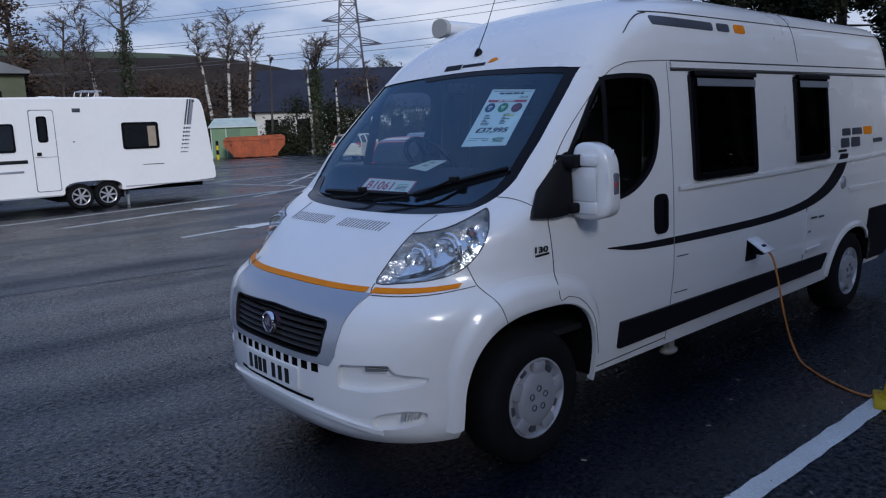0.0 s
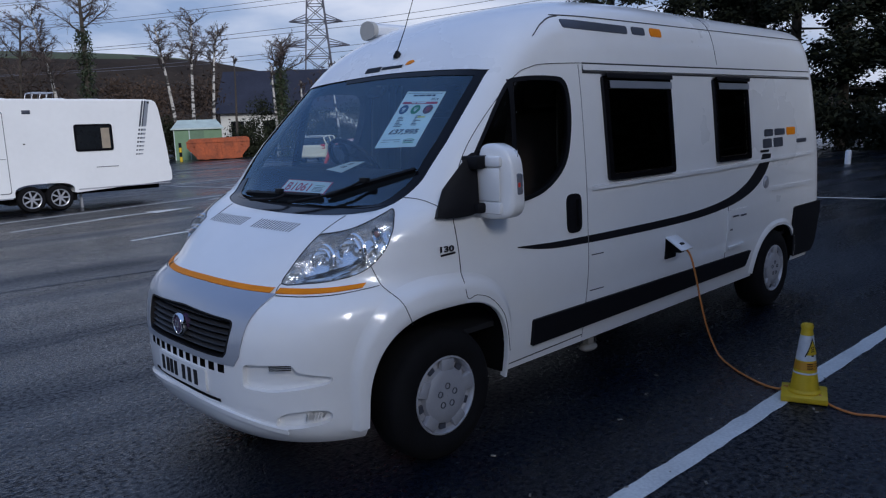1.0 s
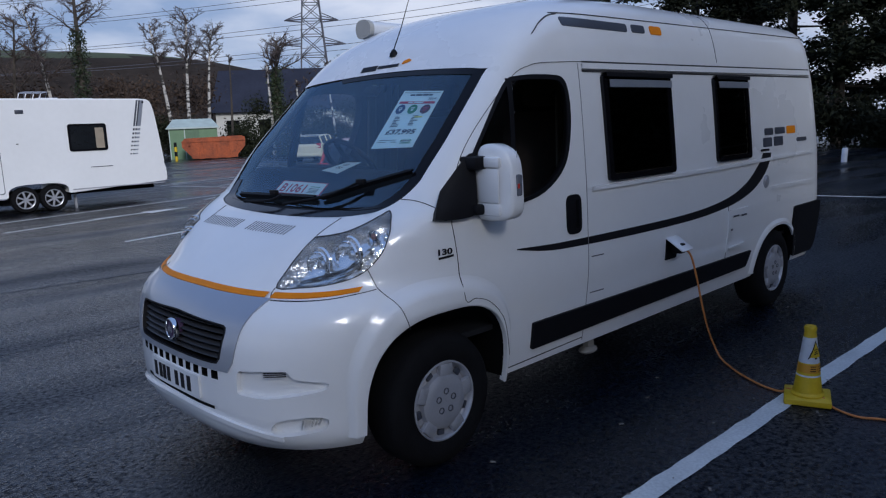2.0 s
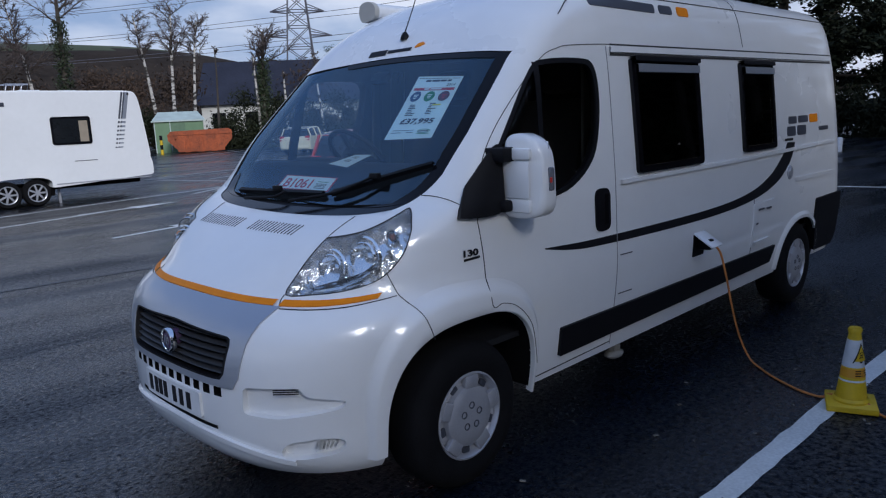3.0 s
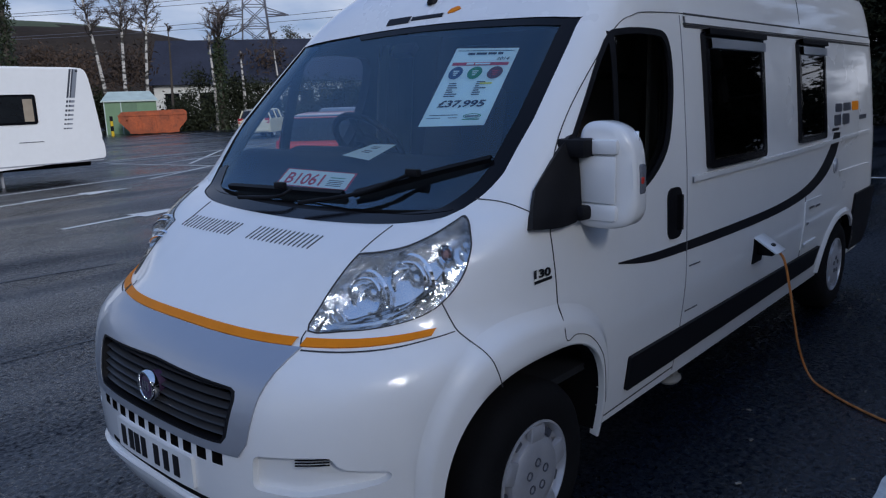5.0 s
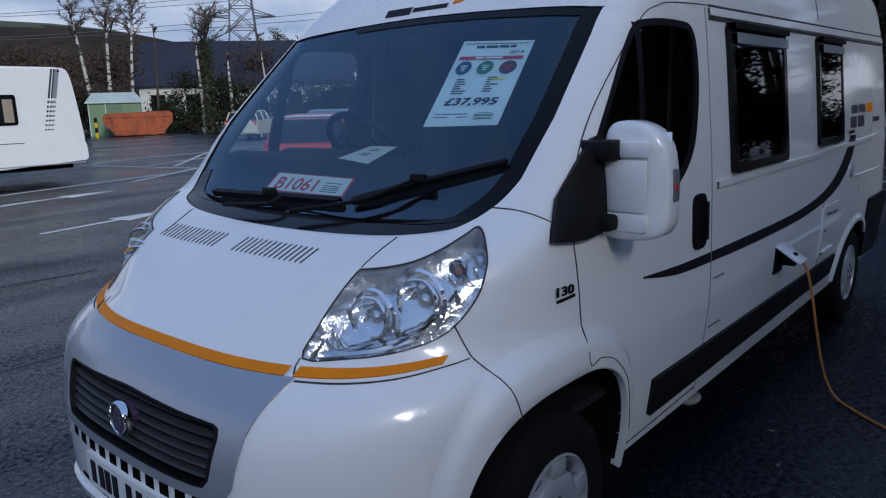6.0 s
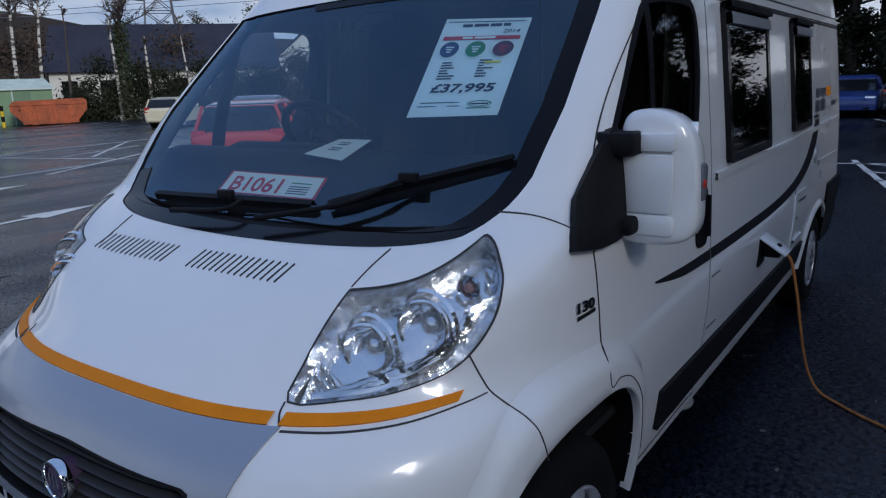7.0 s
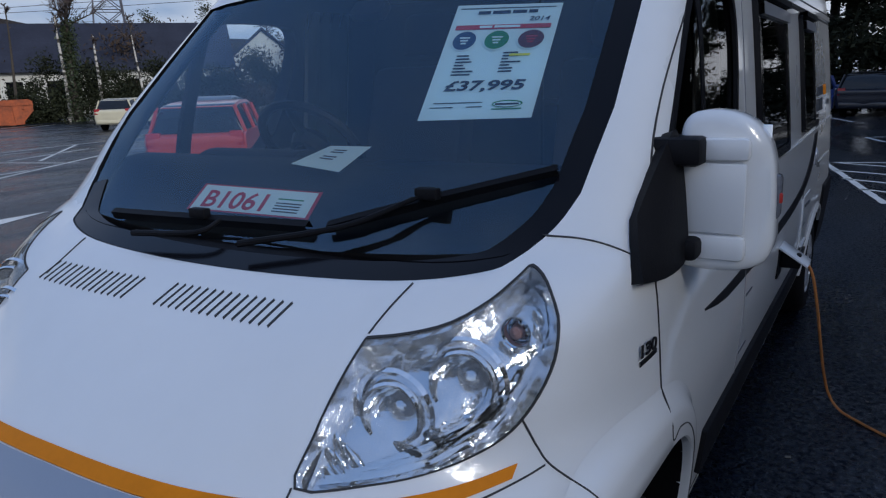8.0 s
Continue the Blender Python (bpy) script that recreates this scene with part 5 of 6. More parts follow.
def build_caravan():
    c = thing("caravan", "white twin-axle touring caravan parked on the wet asphalt", "caravan", pose(0, 15.5, 0))
    prof = smooth_line([(.15, .42), (.1, 1.0), (.2, 1.9), (.45, 2.5), (.62, 2.63)], 4) + [(3.0, 2.655), (6.2, 2.64)] + smooth_line([(6.42, 2.62), (6.52, 2.53), (6.60, 2.2), (6.72, 1.2), (6.76, .62), (6.70, .52)], 4) + [(4.35, .40), (4.3, .42)]
    prof += arch_line(3.66, .42, .66, .25, 0, 180, 16, 3.4)[1:-1] + [(3.0, .40), (2.9, .36)]
    bm = bmesh.new()
    prism(bm, prof, 0, 2.25)
    es = [e for e in bm.edges if abs(e.verts[0].co.y - e.verts[1].co.y) < 1e-6 and min(v.co.z for v in e.verts) > .9]
    bmesh.ops.bevel(bm, geom=es, offset=.035, segments=3, affect="EDGES")
    part("body", bm, CARAVAN, c)
    part("skirt_rail", boxes((.2, 2.95, -.012, .01, .36, .39)), HUB, c)
    part("skirt_rail", boxes((4.4, 6.68, -.012, .01, .46, .485)), HUB, c)
    for x0, x1, z0, z1 in ((.9, 2.09, 1.42, 2.06), (4.43, 5.33, 1.385, 2.04), (2.56, 2.78, 1.62, 2.22)):
        bm = bmesh.new()
        prism(bm, rounded([(x0, z0), (x1, z0), (x1, z1), (x0, z1)], .07), -.02, .005)
        w = part("window", bm, FRIT, c, "dark caravan window")
        bm = bmesh.new()
        prism(bm, rounded([(x0 + .045, z0 + .045), (x1 - .045, z0 + .045), (x1 - .045, z1 - .045), (x0 + .045, z1 - .045)], .05), -.03, -.019)
        part("pane", bm, CAR_GLASS, w)
        if x0 > 4:
            part("blind", boxes((x1 - .28, x1 - .08, -.034, -.0301, z0 + .06, z1 - .1)), CURTAIN, w)
    bm = bmesh.new()
    prism(bm, rounded([(2.43, .5), (2.93, .5), (2.93, 2.35), (2.43, 2.35)], .06), -.014, .002)
    d = part("door", bm, CARAVAN, c, "white caravan door")
    bm = bmesh.new()
    o = rounded([(2.415, .485), (2.945, .485), (2.945, 2.365), (2.415, 2.365)], .06)
    prism(bm, o, -.005, .001)
    part("door_gap", bm, GREY_DECAL, d)
    part("handle", boxes((2.50, 2.60, -.04, -.01, 1.32, 1.40), bevel=.01), BLACK, d)
    part("door_rail", boxes((2.45, 2.91, -.018, -.01, 1.28, 1.29)), GREY_DECAL, d)
    def slant(o0, o1, z0, z1, mt):
        q = bmesh.new()
        prism(q, [(5.86 + (z0 - 1.24) * .21 + o0, z0), (5.86 + (z0 - 1.24) * .21 + o1, z0), (5.86 + (z1 - 1.24) * .21 + o1, z1), (5.86 + (z1 - 1.24) * .21 + o0, z1)], -.003, .001)
        part("decal", q, mt, c)
    for o0, o1, mt in ((0, .045, GREY_DECAL), (.065, .10, GREY_DECAL), (.10, .19, SILVER)):
        slant(o0, o1, 1.95, 2.6, mt)
        for k in range(7):
            slant(o0, o1, 1.24 + .1 * k, 1.27 + .1 * k + .004 * k, mt)
    for x0, x1, z0, z1, mt in ((3.35, 3.53, 2.30, 2.39, GREY_DECAL), (3.30, 3.34, 1.60, 1.625, BLACK), (4.87, 5.4, .98, .995, GREY_DECAL), (6.28, 6.33, 2.53, 2.57, BLACK), (1.7, 2.3, 1.16, 1.24, BLACK_DECAL), (1.6, 2.2, .95, 1.0, SILVER)):
        part("fitting", boxes((x0, x1, -.012, .001, z0, z1), bevel=.004), mt, c)
    for x0, x1, y in ((2.85, 3.25, .8), (4.1, 4.6, .9), (5.05, 5.5, 1.1), (1.2, 1.7, 1.0)):
        bm = bmesh.new()
        box(bm, x0, x1, y, y + .4, 2.63, 2.71, .03)
        part("roof_light", bm, CARAVAN, c, "white roof light")
    bm = bmesh.new()
    for x in (3.9, 4.06, 4.24, 4.4):
        tube(bm, [(x - .06, 1.1, 2.64), (x, 1.1, 2.86), (x, 1.6, 2.86), (x - .06, 1.6, 2.64)], .012, 5)
    for y in (1.1, 1.6):
        tube(bm, [(3.9, y, 2.86), (4.4, y, 2.86)], .012, 5)
    part("roof_bars", bm, HUB, c, "small grey metal roof bars")
    for x in (3.35, 3.97):
        w = new("wheel")
        w.parent = c
        w.matrix_basis = pose(x, .02, .31)
        bm = bmesh.new()
        lathe(bm, [(.2, .0), (.28, -.005), (.305, .03), (.31, .1), (.305, .17), (.2, .2)], 40)
        part("tyre", bm, RUBBER, w)
        bm = bmesh.new()
        lathe(bm, [(.21, .0), (.205, -.012), (.19, -.005), (.185, .06)], 36)
        part("rim", bm, HUB, w)
        bm = bmesh.new()
        lathe(bm, [(.19, .05), (.05, .05)], 24)
        part("drum", bm, DARK, w)
        for k in range(7):
            bm = bmesh.new()
            box(bm, .02, .2, -.008, .02, -.02, .02, .004)
            bmesh.ops.rotate(bm, matrix=Matrix.Rotation(2 * math.pi * k / 7, 3, "Y"), verts=bm.verts)
            part("spoke", bm, HUB, w)
        bm = bmesh.new()
        lathe(bm, [(.001, -.015), (.04, -.012), (.045, .02)], 16)
        part("hub", bm, HUB, w)
    part("axle_box", boxes((2.9, 4.4, .2, 2.0, .2, .42), (.3, 6.5, .3, 1.9, .34, .44)), DARK, c)
    for x in (4.5, .9):
        part("steady_leg", boxes((x, x + .05, .3, .36, 0, .4)), HUB, c)


build_caravan()


# ---- shed, skip, post ----
GREEN_WALL = mat("green_cladding", (0.13, 0.22, 0.12), 0.6, vary=0.15, scale=2, fine=0.1)
PALE_ROOF = mat("pale_sheet_roof", (0.42, 0.50, 0.47), 0.45, vary=0.12, scale=1.5)
RUST = mat("orange_skip_paint", (0.28, 0.052, 0.008), 0.6, vary=0.6, scale=1.6, fine=0.35, fine_scale=9, bump=0.25)
FRAME_M = pose(21.6, 45.0, 0, 0, 0, -26)


def build_shed():
    s = thing("shed", "pale green metal shed with a light sheet roof", "shed", FRAME_M)
    bm = boxes((-1.6, 1.6, 0, 2.4, 0, 2.15))
    part("wall", bm, GREEN_WALL, s)
    for k in range(7):
        part("cladding_rib", boxes((-1.6 + .5 * k, -1.54 + .5 * k, -.02, .01, 0, 2.15)), PALE_ROOF if k in (0, 2) else GREEN_WALL, s)
    bm = bmesh.new()
    vs = [bm.verts.new(p) for p in ((-1.75, -.12, 2.13), (1.75, -.12, 2.13), (1.75, 2.52, 2.13), (-1.75, 2.52, 2.13), (-1.3, 1.2, 2.75), (1.3, 1.2, 2.75))]
    for f in ((0, 1, 5, 4), (1, 2, 5), (2, 3, 4, 5), (3, 0, 4), (3, 2, 1, 0)):
        bm.faces.new([vs[i] for i in f])
    part("roof", bm, PALE_ROOF, s, "pale hipped sheet roof", 0)
    part("fascia", boxes((-1.76, 1.76, -.14, -.1, 2.07, 2.16)), PALE_ROOF, s)
    part("door", boxes((-.5, .4, -.03, .0, 0, 2.0)), mat("shed_door", (0.10, 0.17, 0.10), 0.6, vary=0.1), s)


build_shed()


def build_skip():
    k = thing("skip", "orange rusty steel builder's skip on the asphalt", "skip", pose(21.75, 42.4, 0, 0, 0, -27))
    bm = bmesh.new()
    prism(bm, [(-1.3, .06), (1.3, .06), (2.0, .85), (2.0, 1.38), (1.8, 1.5), (-1.8, 1.42), (-2.0, 1.2), (-2.0, .85)], -.85, .85)
    ob = part("tub", bm, RUST, k)
    bm = bmesh.new()
    prism(bm, [(-1.9, .95), (1.9, .95), (1.9, 1.8), (-1.9, 1.8)], -.78, .78)
    cut(ob, link_mesh("cutter", bm, DARK, 0))
    part("rim", boxes((-2.02, 2.02, -.9, -.82, 1.16, 1.24), (-2.02, 2.02, .82, .9, 1.16, 1.24)), RUST, k)
    for x in (-1.2, -.4, .45, 1.25):
        bm = bmesh.new()
        prism(bm, [(x - .22, .1), (x + .22, .1), (x + .3, 1.14), (x - .3, 1.14)], -.93, -.84)
        part("rib", bm, RUST, k)
    for x in (-1.5, 1.5):
        bm = bmesh.new()
        lathe(bm, [(.06, -1.02), (.06, -.85)], 12, "y", (x, 0, 1.0), cap=True)
        part("lug", bm, RUST, k)


build_skip()
bp = thing("marker_post", "yellow and black striped marker post by the shed", "post", pose(19.3, 42.9, 0))
for k in range(4):
    bm = bmesh.new()
    lathe(bm, [(.09, .3 * k), (.09, .3 * k + .3)], 12, "z", cap=True)
    part("band", bm, YELLOW if k % 2 == 0 else BLACK, bp)
wp_ = thing("white_post", "short white marker post at the car park edge", "post", pose(24.1, 4.35, 0, 0, 6, 0))
bm = bmesh.new()
lathe(bm, [(.09, 0), (.09, .42), (.06, .46)], 10, "z", cap=True)
part("post", bm, CONE_WHITE, wp_)


# ---- cars ----
def build_car(m, paint, label, length=4.1, width=1.72, height=1.48, estate=False, plate=NUMBER):
    c = thing("car", label, "car", m, group="parked cars")
    h = width / 2

    def body(prof, grow, top):
        bm = bmesh.new()
        rings = []
        for y, f in ((-1, .965), (-.93, 1.0), (-.5, 1.01), (0, 1.02), (.5, 1.01), (.93, 1.0), (1, .965)):
            rings.append([bm.verts.new((u * (f if top == 0 else f), y * h * grow * (1 - top * max(0, v - .85) / .6), v)) for u, v in prof])
        n = len(prof)
        for a, b in zip(rings, rings[1:]):
            for k in range(n):
                bm.faces.new((a[k], a[(k + 1) % n], b[(k + 1) % n], b[k]))
        bm.faces.new(rings[0])
        bm.faces.new(rings[-1])
        bmesh.ops.recalc_face_normals(bm, faces=bm.faces)
        return bm
    L = length / 2
    low = smooth_line([(-L + .02, .28), (-L, .5), (-L + .05, .68), (-L + .25, .78), (-L * .45, .93), (-.1, .96), (L * .6, .96), (L - .06, .93), (L, .7), (L - .02, .45), (L - .08, .28)], 4)
    ob = part("body", body(low, 1, 0), paint, c)
    tail = L - .15 if not estate else L - .06
    cab = smooth_line([(-L * .48, .92), (-L * .12, height - .12), (.1, height - .01), (L * .5, height - .02), (tail - .2, height - .09), (tail, .94)], 4)
    part("glasshouse", body(cab, .97, .28), CAR_GLASS, c, "dark car windows")
    roof = smooth_line([(-L * .14, height - .10), (.05, height + .006), (L * .5, height - .005), (tail - .22, height - .07)], 4)
    part("roof", body(roof + [(u, v - .05) for u, v in roof[::-1]], .985, .28), paint, c)
    for x in (-L * .02, L * .38, tail - .12):
        for s in (-1, 1):
            bm = bmesh.new()
            tube(bm, [(x, s * h * .965, .93), (x - .06 + .02, s * h * (.965 - .2), height - .06)], .035, 6)
            part("pillar", bm, paint, c)
    for x in (-L * .63, L * .62):
        for s in (-1, 1):
            bm = bmesh.new()
            lathe(bm, [(.2, -.01), (.29, -.012), (.315, .02), (.315, .17), (.2, .18)], 28, "y", (x, s * (h - .16) - .08, .31))
            w = part("wheel", bm, RUBBER, c)
            bm = bmesh.new()
            lathe(bm, [(.001, -.03), (.12, -.02), (.19, -.005), (.21, .02)], 20, "y", (x, s * (h - .16) - (.09 if s < 0 else -.09), .31))
            part("rim", bm, HUB, w)
    for s in (-1, 1):
        part("headlamp", boxes((-L + .04, -L + .3, s * h * .72 - .18, s * h * .72 + .18, .62, .76), bevel=.04), REFLECTOR, c)
        part("tail_lamp", boxes((L - .14, L + .012, s * h * .82 - .12, s * h * .82 + .12, .72, .98), bevel=.03), mat("tail_lamp_red", (0.35, 0.02, 0.02), 0.2, vary=0.1), c)
        part("door_mirror", boxes((-L * .3, -L * .3 + .1, s * (h + .08) - .09, s * (h + .08) + .09, .95, 1.08), bevel=.03), paint, c)
    part("plate", boxes((-L - .012, -L + .02, -.26, .26, .46, .57)), NUMBER, c)
    part("plate", boxes((L - .02, L + .022, -.26, .26, .62, .73)), plate, c)
    part("grille", boxes((-L - .004, -L + .05, -.5, .5, .58, .64), (-L - .006, -L + .05, -.6, .6, .3, .42)), BLACK, c)
    part("rear_bumper", boxes((L - .1, L + .02, -h + .1, h - .1, .32, .5), bevel=.03), paint, c)
    return c


REAR_PLATE = mat("rear_plate", (0.65, 0.45, 0.05), 0.4, vary=0.06)
CREAM = mat("cream_paint", (0.60, 0.55, 0.40), 0.3, coat=0.6, vary=0.05)
RED = mat("red_paint", (0.42, 0.045, 0.03), 0.3, coat=0.6, vary=0.06)
BLUE = mat("blue_paint", (0.02, 0.05, 0.22), 0.3, coat=0.6, vary=0.06)
NIGHT = mat("dark_blue_paint", (0.012, 0.014, 0.025), 0.3, coat=0.6, vary=0.06)
GREY_CAR = mat("grey_paint", (0.12, 0.13, 0.15), 0.3, coat=0.6, vary=0.06)
build_car(pose(21.6, 30.0, 0, 0, 0, 215), CREAM, "cream small hatchback with a dark roof parked by the hedge", 3.7, 1.68, 1.42)
build_car(pose(30.4, 1.4, 0, 0, 0, 2), BLUE, "blue hatchback parked nose-on at the trees", 3.9, 1.7, 1.45)
build_car(pose(30.6, -.62, 0, 0, 0, 176), NIGHT, "dark blue estate car parked by the trees", 4.5, 1.75, 1.5, True, REAR_PLATE)
build_car(pose(9.43, 9.93, 0, 0, 0, 217), RED, "red hatchback parked behind the campervan", 4.0, 1.70, 1.46)
build_car(pose(15.5, 17.0, 0, 0, 0, 40), GREY_CAR, "grey hatchback parked beyond the red car", 4.1, 1.72, 1.46)

# ---- buildings ----
SLATE = mat("slate_roof", (0.026, 0.028, 0.042), 0.7, vary=0.3, scale=0.5, fine=0.2, fine_scale=5, spec=0.2)
RENDER = mat("pale_render", (0.55, 0.54, 0.50), 0.8, vary=0.12, scale=0.6, fine=0.06, fine_scale=8)
ln = thing("long_building", "long low building with a dark slate roof beyond the hedge", "building", pose(41.0, 60.0, 0, 0, 0, -38))
part("wall", boxes((-9, 11, 0, 10, 0, 3.75)), RENDER, ln)
bm = bmesh.new()
vs = [bm.verts.new(p) for p in ((-9.5, -.5, 3.7), (11.5, -.5, 3.7), (11.5, 6, 8.3), (-9.5, 6, 8.3), (-9.5, 12.5, 3.7), (11.5, 12.5, 3.7))]
for f in ((0, 1, 2, 3), (3, 2, 5, 4), (0, 3, 4), (1, 5, 2)):
    bm.faces.new([vs[i] for i in f])
part("roof", bm, SLATE, ln, "dark slate roof", 0)
for k in range(6):
    x = -8 + 3.2 * k
    w = part("window", boxes((x, x + 1.3, -.05, .02, 1.2, 2.9)), FRIT, ln)
    part("sill", boxes((x - .1, x + 1.4, -.12, .0, 1.1, 1.2)), RENDER, w)
barn = thing("barn", "dark green barn with a shallow pitched roof", "barn", pose(1.6, 44.5, 0, 0, 0, -10))
part("wall", boxes((-8, 7.0, 0, 10, 0, 5.4)), mat("barn_green", (0.075, 0.085, 0.045), 0.7, vary=0.2, scale=1), barn)
bm = bmesh.new()
prism(bm, [(-8.3, 5.35), (7.3, 5.35), (7.3, 5.5), (-.5, 8.2), (-8.3, 5.5)], -.4, 10.4)
part("roof", bm, mat("barn_roof", (0.12, 0.13, 0.14), 0.6, vary=0.15, scale=1), barn)
part("doorway", boxes((2.6, 5.8, -.06, .02, 0, 4.4)), DARK, barn)
house = thing("house", "white gabled house with a dark roof", "house", pose(61.0, 60.0, 0, 0, 0, -44))
bm = bmesh.new()
prism(bm, [(-4, 0), (4, 0), (4, 4.6), (0, 7.9), (-4, 4.6)], 0, 9)
part("wall", bm, RENDER, house)
bm = bmesh.new()
prism(bm, [(-4.4, 4.3), (0, 8.0), (4.4, 4.3), (4.4, 4.55), (0, 8.3), (-4.4, 4.55)], -.3, 9.4)
part("roof", bm, SLATE, house)
for x in (-2.4, 1.2):
    part("window", boxes((x, x + 1.2, -.05, .02, 1.0, 2.3)), FRIT, house)

# ---- pylon and wires ----
STEEL = mat("galvanised_steel", (0.11, 0.11, 0.13), 0.6, vary=0.15, scale=0.3)
pyl = thing("pylon", "grey lattice steel electricity pylon on the hillside", "pylon", pose(83.8, 120.0, 0, 0, 0, -34))


def pylon_half(z):
    return 3.6 - 1.5 * min(1, z / 20) if z < 20 else max(.45, 2.1 - 1.25 * (z - 20) / 16)


bm = bmesh.new()
levels = [0, 7, 12, 16, 20, 23, 26, 29, 32, 35, 38]
for a, b in zip(levels, levels[1:]):
    ha, hb = pylon_half(a), pylon_half(b)
    for sx, sy in ((-1, -1), (1, -1), (1, 1), (-1, 1)):
        tube(bm, [(sx * ha, sy * ha, a), (sx * hb, sy * hb, b)], .16, 4)
        nx, ny = (-sy, sx) if sx * sy > 0 else (sy, -sx)
        for p, q in (((sx * ha, sy * ha, a), (-sx * hb, sy * hb, b)), ((sx * ha, sy * ha, a), (sx * hb, -sy * hb, b))):
            tube(bm, [p, q], .08, 4)
        tube(bm, [(sx * hb, sy * hb, b), (-sx * hb, sy * hb, b)], .08, 4)
part("tower", bm, STEEL, pyl)
ARMS = ((18.2, 6.4), (22.8, 5.2), (28.5, 4.6), (34, 3.8))
for z, w in ARMS:
    for s in (-1, 1):
        bm = bmesh.new()
        h = pylon_half(z)
        for y in (-h, h):
            tube(bm, [(s * h, y, z), (s * w, 0, z + .1)], .13, 4)
            tube(bm, [(s * h, y, z + 1.2), (s * w, 0, z + .1)], .09, 4)
        part("arm", bm, STEEL, pyl)
for z, w in ARMS:
    for s in (-1, 1):
        p = pyl.matrix_basis @ Vector((s * w, 0, z - 1.0))
        for end, sag in ((Vector((-70, 300, 30 + (z - 22) * .6)), 6), (Vector((150, 20, 34 + (z - 20)))+ Vector((s * 3, 0, 0)), 3)):
            bm = bmesh.new()
            tube(bm, [p + (end - p) * t - Vector((0, 0, sag * 4 * t * (1 - t))) for t in (k / 16 for k in range(17))], .055, 4)
            tagged(link_mesh("power_line", bm, STEEL), "thin dark power line strung from the pylon", "cable", "power lines")

# ---- hill ----
HILL = mat("winter_hillside", (0.034, 0.025, 0.018), 0.95, spec=0.1, vary=0.5, scale=0.035, fine=0.35, fine_scale=0.3)
GRASS = mat("hill_pasture", (0.055, 0.068, 0.026), 0.95, vary=0.25, scale=0.02, fine=0.2, fine_scale=0.3)
ridge = pchip([(-220, 52), (60, 50), (146, 49), (170, 49), (190, 47.5), (209, 44.5), (231, 39.5), (253, 36), (300, 34), (420, 30), (600, 24)])
bm = bmesh.new()
rows = []
for i in range(70):
    x = -220 + 820 * i / 69
    row = []
    for j in range(16):
        f = j / 15
        d = 1 - .45 * (1 - f)
        gx, gy = x * d + 40 * (1 - f), (455 - .22 * (x - 100) - .0006 * max(0, x - 100) ** 2) * d
        z = ridge(x) * (math.sin(f * math.pi / 2) ** 1.3) + 2.2 * noise.noise(Vector((gx * .02, gy * .02, 0))) * f * (1 - f) * 3
        row.append(bm.verts.new((gx, gy, max(-1 + 0, z - .5) if f < 1 else ridge(x))))
    rows.append(row)
for a, b in zip(rows, rows[1:]):
    for j in range(15):
        f = bm.faces.new((a[j], b[j], b[j + 1], a[j + 1]))
        f.material_index = 1 if j >= (10 if a[15].co.x < 150 else 11 if a[15].co.x < 192 else 13) else 0
bmesh.ops.recalc_face_normals(bm, faces=bm.faces)
hl = link_mesh("hill", bm, HILL, 80)
hl.data.materials.append(GRASS)
tagged(hl, "brown winter hillside with a strip of green pasture on top", "hill", kind="structure")

# ---- trees ----
BARK = mat("dark_bark", (0.055, 0.045, 0.036), 0.9, vary=0.35, scale=3, fine=0.3, fine_scale=25, bump=0.5)
TWIG = mat("winter_twigs", (0.075, 0.055, 0.048), 0.9, vary=0.3, scale=2)
LEAF = mat("dark_evergreen", (0.012, 0.016, 0.008), 0.7, spec=0.2, vary=0.4, scale=0.8, fine=0.1, fine_scale=4, island=0.5)
IVY = mat("ivy_leaf", (0.026, 0.038, 0.014), 0.6, vary=0.3, scale=1.5, fine=0.1, island=0.4)
HEDGE = mat("hedge_leaf", (0.020, 0.024, 0.012), 0.8, spec=0.2, vary=0.4, scale=0.5, fine=0.1, fine_scale=3, island=0.5)
BROWN_LEAF = mat("brown_leaf", (0.055, 0.034, 0.022), 0.85, vary=0.3, scale=0.8, fine=0.1, island=0.5)


def birch_mat():
    m = mat("birch_bark", (0.55, 0.53, 0.50), 0.8, vary=0.1, scale=3)
    n, l = m.node_tree.nodes, m.node_tree.links
    co, mp, t, r = (n.new("ShaderNode" + k) for k in ("TexCoord", "Mapping", "TexNoise", "ValToRGB"))
    mp.inputs["Scale"].default_value = (1.2, 1.2, 3.5)
    t.inputs["Scale"].default_value, t.inputs["Detail"].default_value = 1.0, 4
    r.color_ramp.elements[0].position, r.color_ramp.elements[1].position = .44, .52
    r.color_ramp.elements[0].color, r.color_ramp.elements[1].color = (.04, .035, .03, 1), (.5, .47, .43, 1)
    l.new(co.outputs["Object"], mp.inputs["Vector"])
    l.new(mp.outputs["Vector"], t.inputs["Vector"])
    l.new(t.outputs["Fac"], r.inputs["Fac"])
    l.new(r.outputs["Color"], n["Principled BSDF"].inputs["Base Color"])
    return m


BIRCH = birch_mat()


